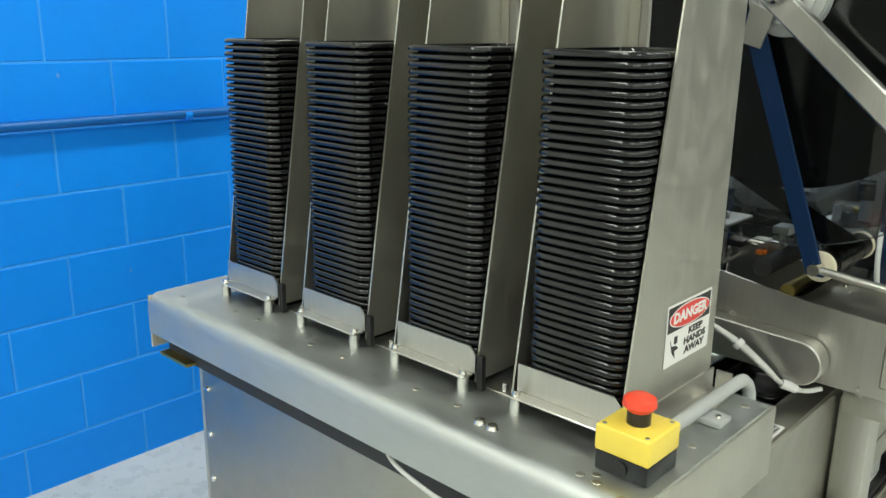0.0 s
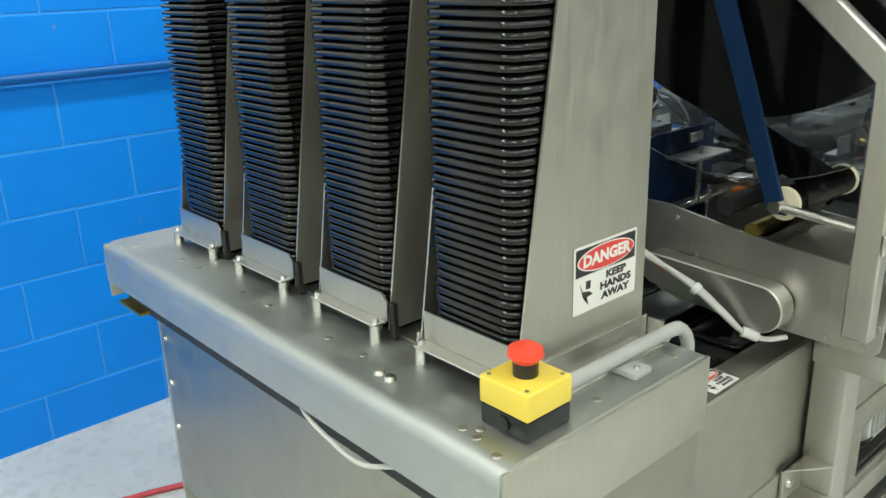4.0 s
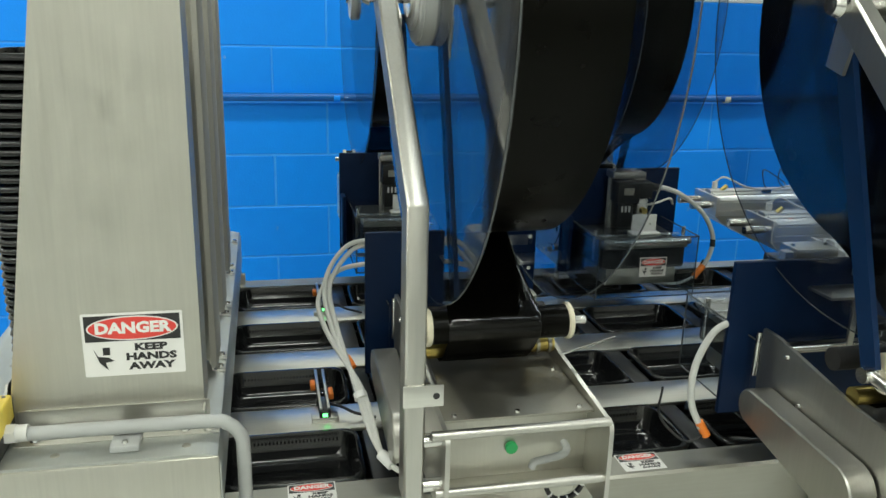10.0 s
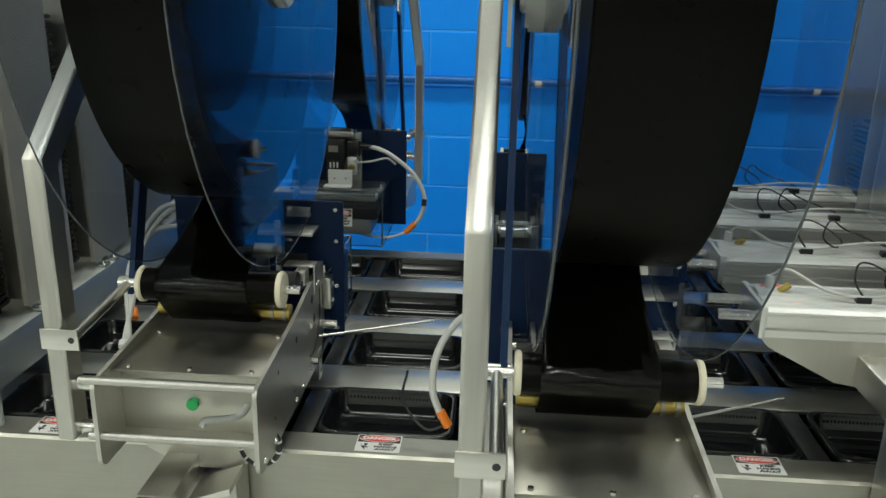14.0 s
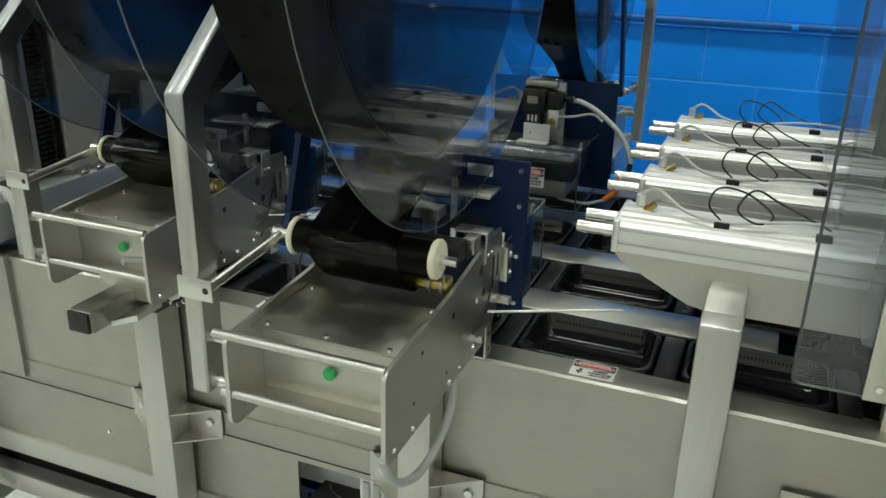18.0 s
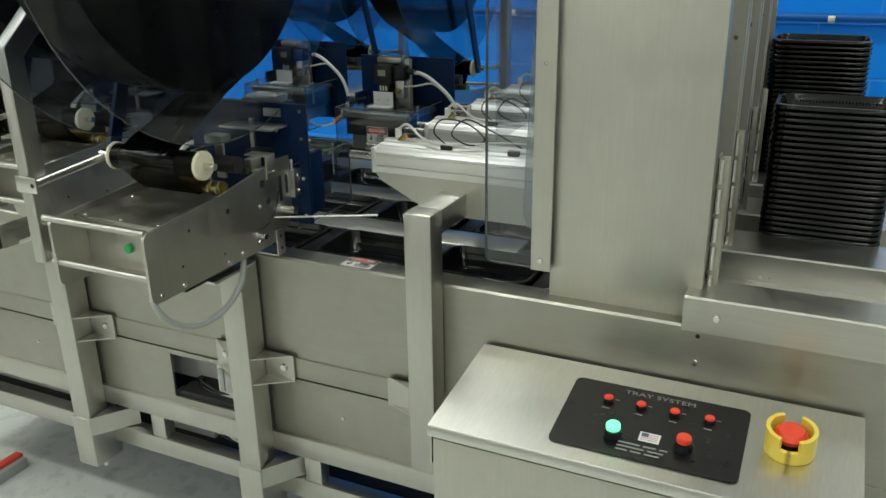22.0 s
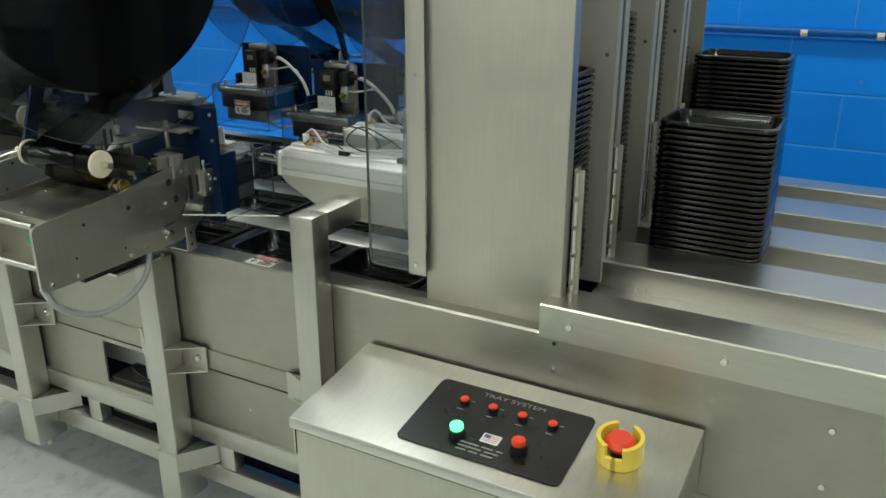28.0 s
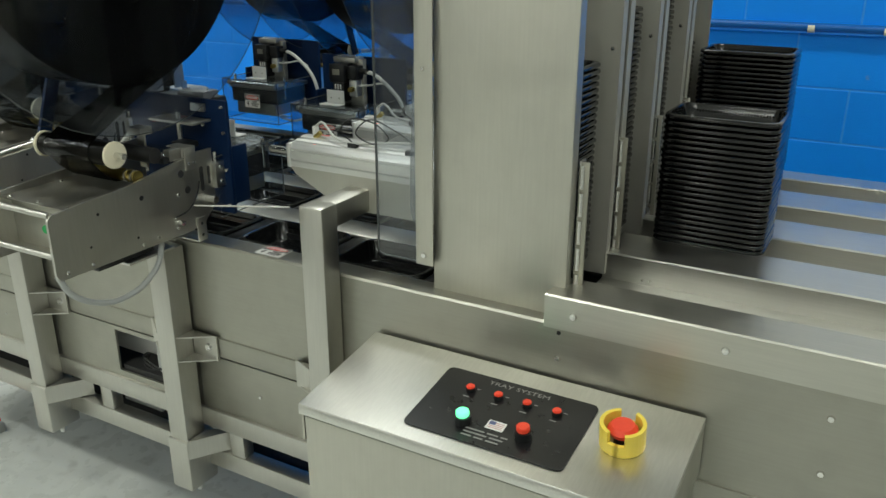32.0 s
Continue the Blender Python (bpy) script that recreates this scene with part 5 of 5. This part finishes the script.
    plate("decal_canton", [(0.331, 0.084), (0.342, 0.084), (0.342, 0.0925), (0.331, 0.0925)], 0.0038, 0.0040, "label_navy")
    # emergency stop with a yellow shroud
    s, t = 0.543, 0.132
    ring = bmesh.new()
    wall_pts = []
    for k in range(33):
        a = 2 * math.pi * k / 32
        wall_pts.append(a)
    for k in range(32):
        a0, a1 = wall_pts[k], wall_pts[k + 1]
        mid = math.degrees((a0 + a1) / 2) % 180
        top = 0.022 if abs(mid - 90) < 26 else 0.042
        q = []
        for r in (0.030, 0.0365):
            for h in (0.001, top):
                for a in (a0, a1):
                    q.append(P(s + r * math.cos(a), t + r * math.sin(a), h))
        vs = [ring.verts.new(v) for v in q]
        for f in ((0, 1, 3, 2), (4, 6, 7, 5), (2, 3, 7, 6), (0, 4, 5, 1), (0, 2, 6, 4), (1, 5, 7, 3)):
            ring.faces.new([vs[i] for i in f])
    bmesh.ops.remove_doubles(ring, verts=ring.verts, dist=0.00005)
    part("stop_shroud", ring, "yellow_plastic", d, "notched yellow plastic shroud")
    part("stop_stem", cyl(P(s, t, 0.001), P(s, t, 0.024), 0.014, 24), "black_plastic", d)
    b = cyl(P(s, t, 0.022), P(s, t, 0.031), 0.020, 28, 0.024)
    merge(b, cyl(P(s, t, 0.031), P(s, t, 0.039), 0.024, 28, 0.018))
    part("stop_button", b, "red_plastic", d, "red mushroom button")


control_desk()


# ---------------------------------------------------------------- things on the floor
def floor_things():
    h = thing("air_hose", (-2.1, 0.5, FZ), "thin red rubber hose lying on the floor", "hose")
    part("hose", sweep([(-2.16, -0.9, FZ + 0.009), (-2.19, -0.2, FZ + 0.009), (-2.17, 0.36, FZ + 0.009), (-2.11, 0.78, FZ + 0.009), (-2.0, 1.1, FZ + 0.009), (-1.8, 1.4, FZ + 0.009)], 0.009, 10), "hose_red", h)
    d = thing("junction_box", (-0.50, 1.85, 0.41), "white electrical module with cables behind the panel cut-out", "electrical box")
    part("module", box(-0.512, -0.452, 1.86, 1.96, 0.432, 0.53, 0.003), "white_plastic", d)
    # added white sheet, in place of the lit floor seen through the cut-out
    part("back_plate", box(-0.522, -0.515, 1.52, 1.97, 0.42, 0.555, 0.001), "white_plastic", d, "added pale sheet standing in for the bright floor behind")
    for k in range(4):
        part("terminal", box(-0.4515, -0.447, 1.868 + 0.022 * k, 1.882 + 0.022 * k, 0.45, 0.51, 0.001), "grey_paint", d)
    for k in range(3):
        part("wire", sweep([(-0.46, 1.87 + 0.02 * k, 0.44), (-0.45, 1.84 + 0.012 * k, 0.432 + 0.006 * k), (-0.46, 1.80, 0.432 + 0.012 * k), (-0.51, 1.765, 0.43)], 0.0025, 6), "cable_black", d)
    part("shelf", box(-0.53, -0.436, 1.75, 1.99, 0.405, 0.4315), "recess_shade", d)
    slide(d, 0.005, 0.028, 0.042)
    w = thing("loose_wires", (-0.48, 1.85, 0.23), "loose white and black wires hanging inside the frame", "cable")
    for k in range(4):
        part("wire", sweep([(-0.50, 1.72 + 0.05 * k, 0.40), (-0.48, 1.78 + 0.04 * k, 0.33), (-0.47, 1.86 + 0.03 * k, 0.30), (-0.48, 1.97, 0.31 + 0.01 * k)], 0.004, 6), "cable_grey" if k % 2 else "cable_black", w)
    slide(w, 0.005, 0.028, 0.042)
    n = thing("electrical_enclosure", (-0.56, 1.1, 0.24), "white electrical enclosure with a paper label inside the frame", "electrical box")
    part("body", box(-0.62, -0.545, 0.86, 1.36, 0.232, 0.395, 0.004), "white_plastic", n)
    part("label", box(-0.545, -0.5445, 1.22, 1.25, 0.262, 0.305), "label_white", n, "printed paper label")
    part("label_bar", box(-0.5445, -0.544, 1.225, 1.245, 0.270, 0.296), "print_grey", n)
    slide(n, 0.005, 0.02, 0.042)
    v = thing("cable_tray", (-0.55, 1.78, 0.24), "white duct and bundled cables lying inside the frame", "cable duct")
    part("duct", box(-0.60, -0.535, 1.60, 1.75, 0.232, 0.325, 0.004), "white_plastic", v)
    for k in range(5):
        part("cable", sweep([(-0.56, 1.72, 0.30 - 0.008 * k), (-0.53, 1.78, 0.305 - 0.012 * k), (-0.51 - 0.006 * k, 1.86, 0.285 - 0.010 * k), (-0.52, 1.95, 0.262 - 0.004 * k), (-0.54, 2.05, 0.255)], 0.0035, 6), "cable_grey" if k % 2 else "cable_black", v)
    slide(v, 0.005, 0.028, 0.042)
    e = thing("hanging_wire", (-0.72, 0.73, 0.88), "thin pale green wire hanging below the platform edge", "cable")
    part("wire", sweep([(-0.83, 0.742, 0.91), (-0.796, 0.726, 0.888), (-0.731, 0.722, 0.874), (-0.66, 0.722, 0.868), (-0.60, 0.735, 0.885)], 0.0035, 8), "cable_grey", e)
    s = thing("red_stand", (-0.4, 1.0, FZ), "red painted angle iron base of a stand on the floor", "stand")
    part("foot", box(-0.50, -0.20, 1.005, 1.05, FZ, FZ + 0.034, 0.003), "grey_paint", s)
    part("top_strip", box(-0.50, -0.225, 1.006, 1.034, FZ + 0.034, FZ + 0.044, 0.002), "red_plastic", s, "red painted strip")
    part("flange", cyl((-0.374, 0.93, FZ), (-0.374, 0.93, FZ + 0.014), 0.036, 20), "steel_tube", s)
    part("post", cyl((-0.374, 0.93, FZ + 0.01), (-0.374, 0.93, FZ + 0.55), 0.021, 16), "steel_tube", s)


floor_things()


def wall_pipe():
    p = thing("wall_conduit", (WALL, 1.5, 1.2), "thin conduit painted blue along the block wall", "conduit pipe")
    part("pipe", sweep([(WALL + 0.030, -0.2, 1.203), (WALL + 0.030, 2.0, 1.203), (WALL + 0.030, 5.8, 1.203)], 0.0155, 12, False), "pipe_blue", p)
    for y in (0.35, 1.45, 1.83, 2.528, 3.083, 3.336, 4.2):
        part("strap", merge(cyl((WALL + 0.030, y - 0.012, 1.200), (WALL + 0.030, y + 0.012, 1.200), 0.0175, 12), box(WALL + 0.0005, WALL + 0.03, y - 0.008, y + 0.008, 1.196, 1.208)), "nylon" if y in (1.83, 3.083, 3.336) else "blue_paint", p)


wall_pipe()


# ---------------------------------------------------------------- blocks of the wall, last
def block_wall():
    bh, bw, j = 0.2032, 0.4064, 0.006
    z_top = 1.588
    rows = 8
    b = box(-0.013, 0.0, j / 2, bw - j / 2, j / 2, bh - j / 2, 0.0025, 1)
    block = bpy.data.meshes.new("concrete_block")
    b.to_mesh(block)
    b.free()
    block.materials.append(M["blue_paint"])
    for r in range(rows):
        z = z_top - bh * (r + 1)
        if z + bh < FZ + 0.01:
            continue
        start = 1.009 - 4 * bw - bw / 2 * (r % 2)
        for k in range(18):
            ob = new("concrete_block", block)
            ob.matrix_basis = pose(WALL + rng.uniform(-0.0008, 0.0006), start + k * bw, z)
            adopt(ob, wall)
    # mortar behind the joints, painted as well, paler for light on the block edges
    # unseen end stretches are plain white, added to keep blue out of steel reflections
    for y0, y1, z0, z1, mat in ((-0.25, 5.9, FZ, z_top, "joint_lit_paint"), (-4.0, -0.255, FZ, z_top, "white_wall"), (5.905, 8.0, FZ, z_top, "white_wall")):
        part("mortar", box(WALL - 0.0115, WALL - 0.0022, y0, y1, z0, z1), mat, wall)
    part("upper_wall", box(WALL - 0.0115, WALL - 0.001, -4.0, 8.0, z_top + 0.002, 3.4), "white_wall", wall)


block_wall()
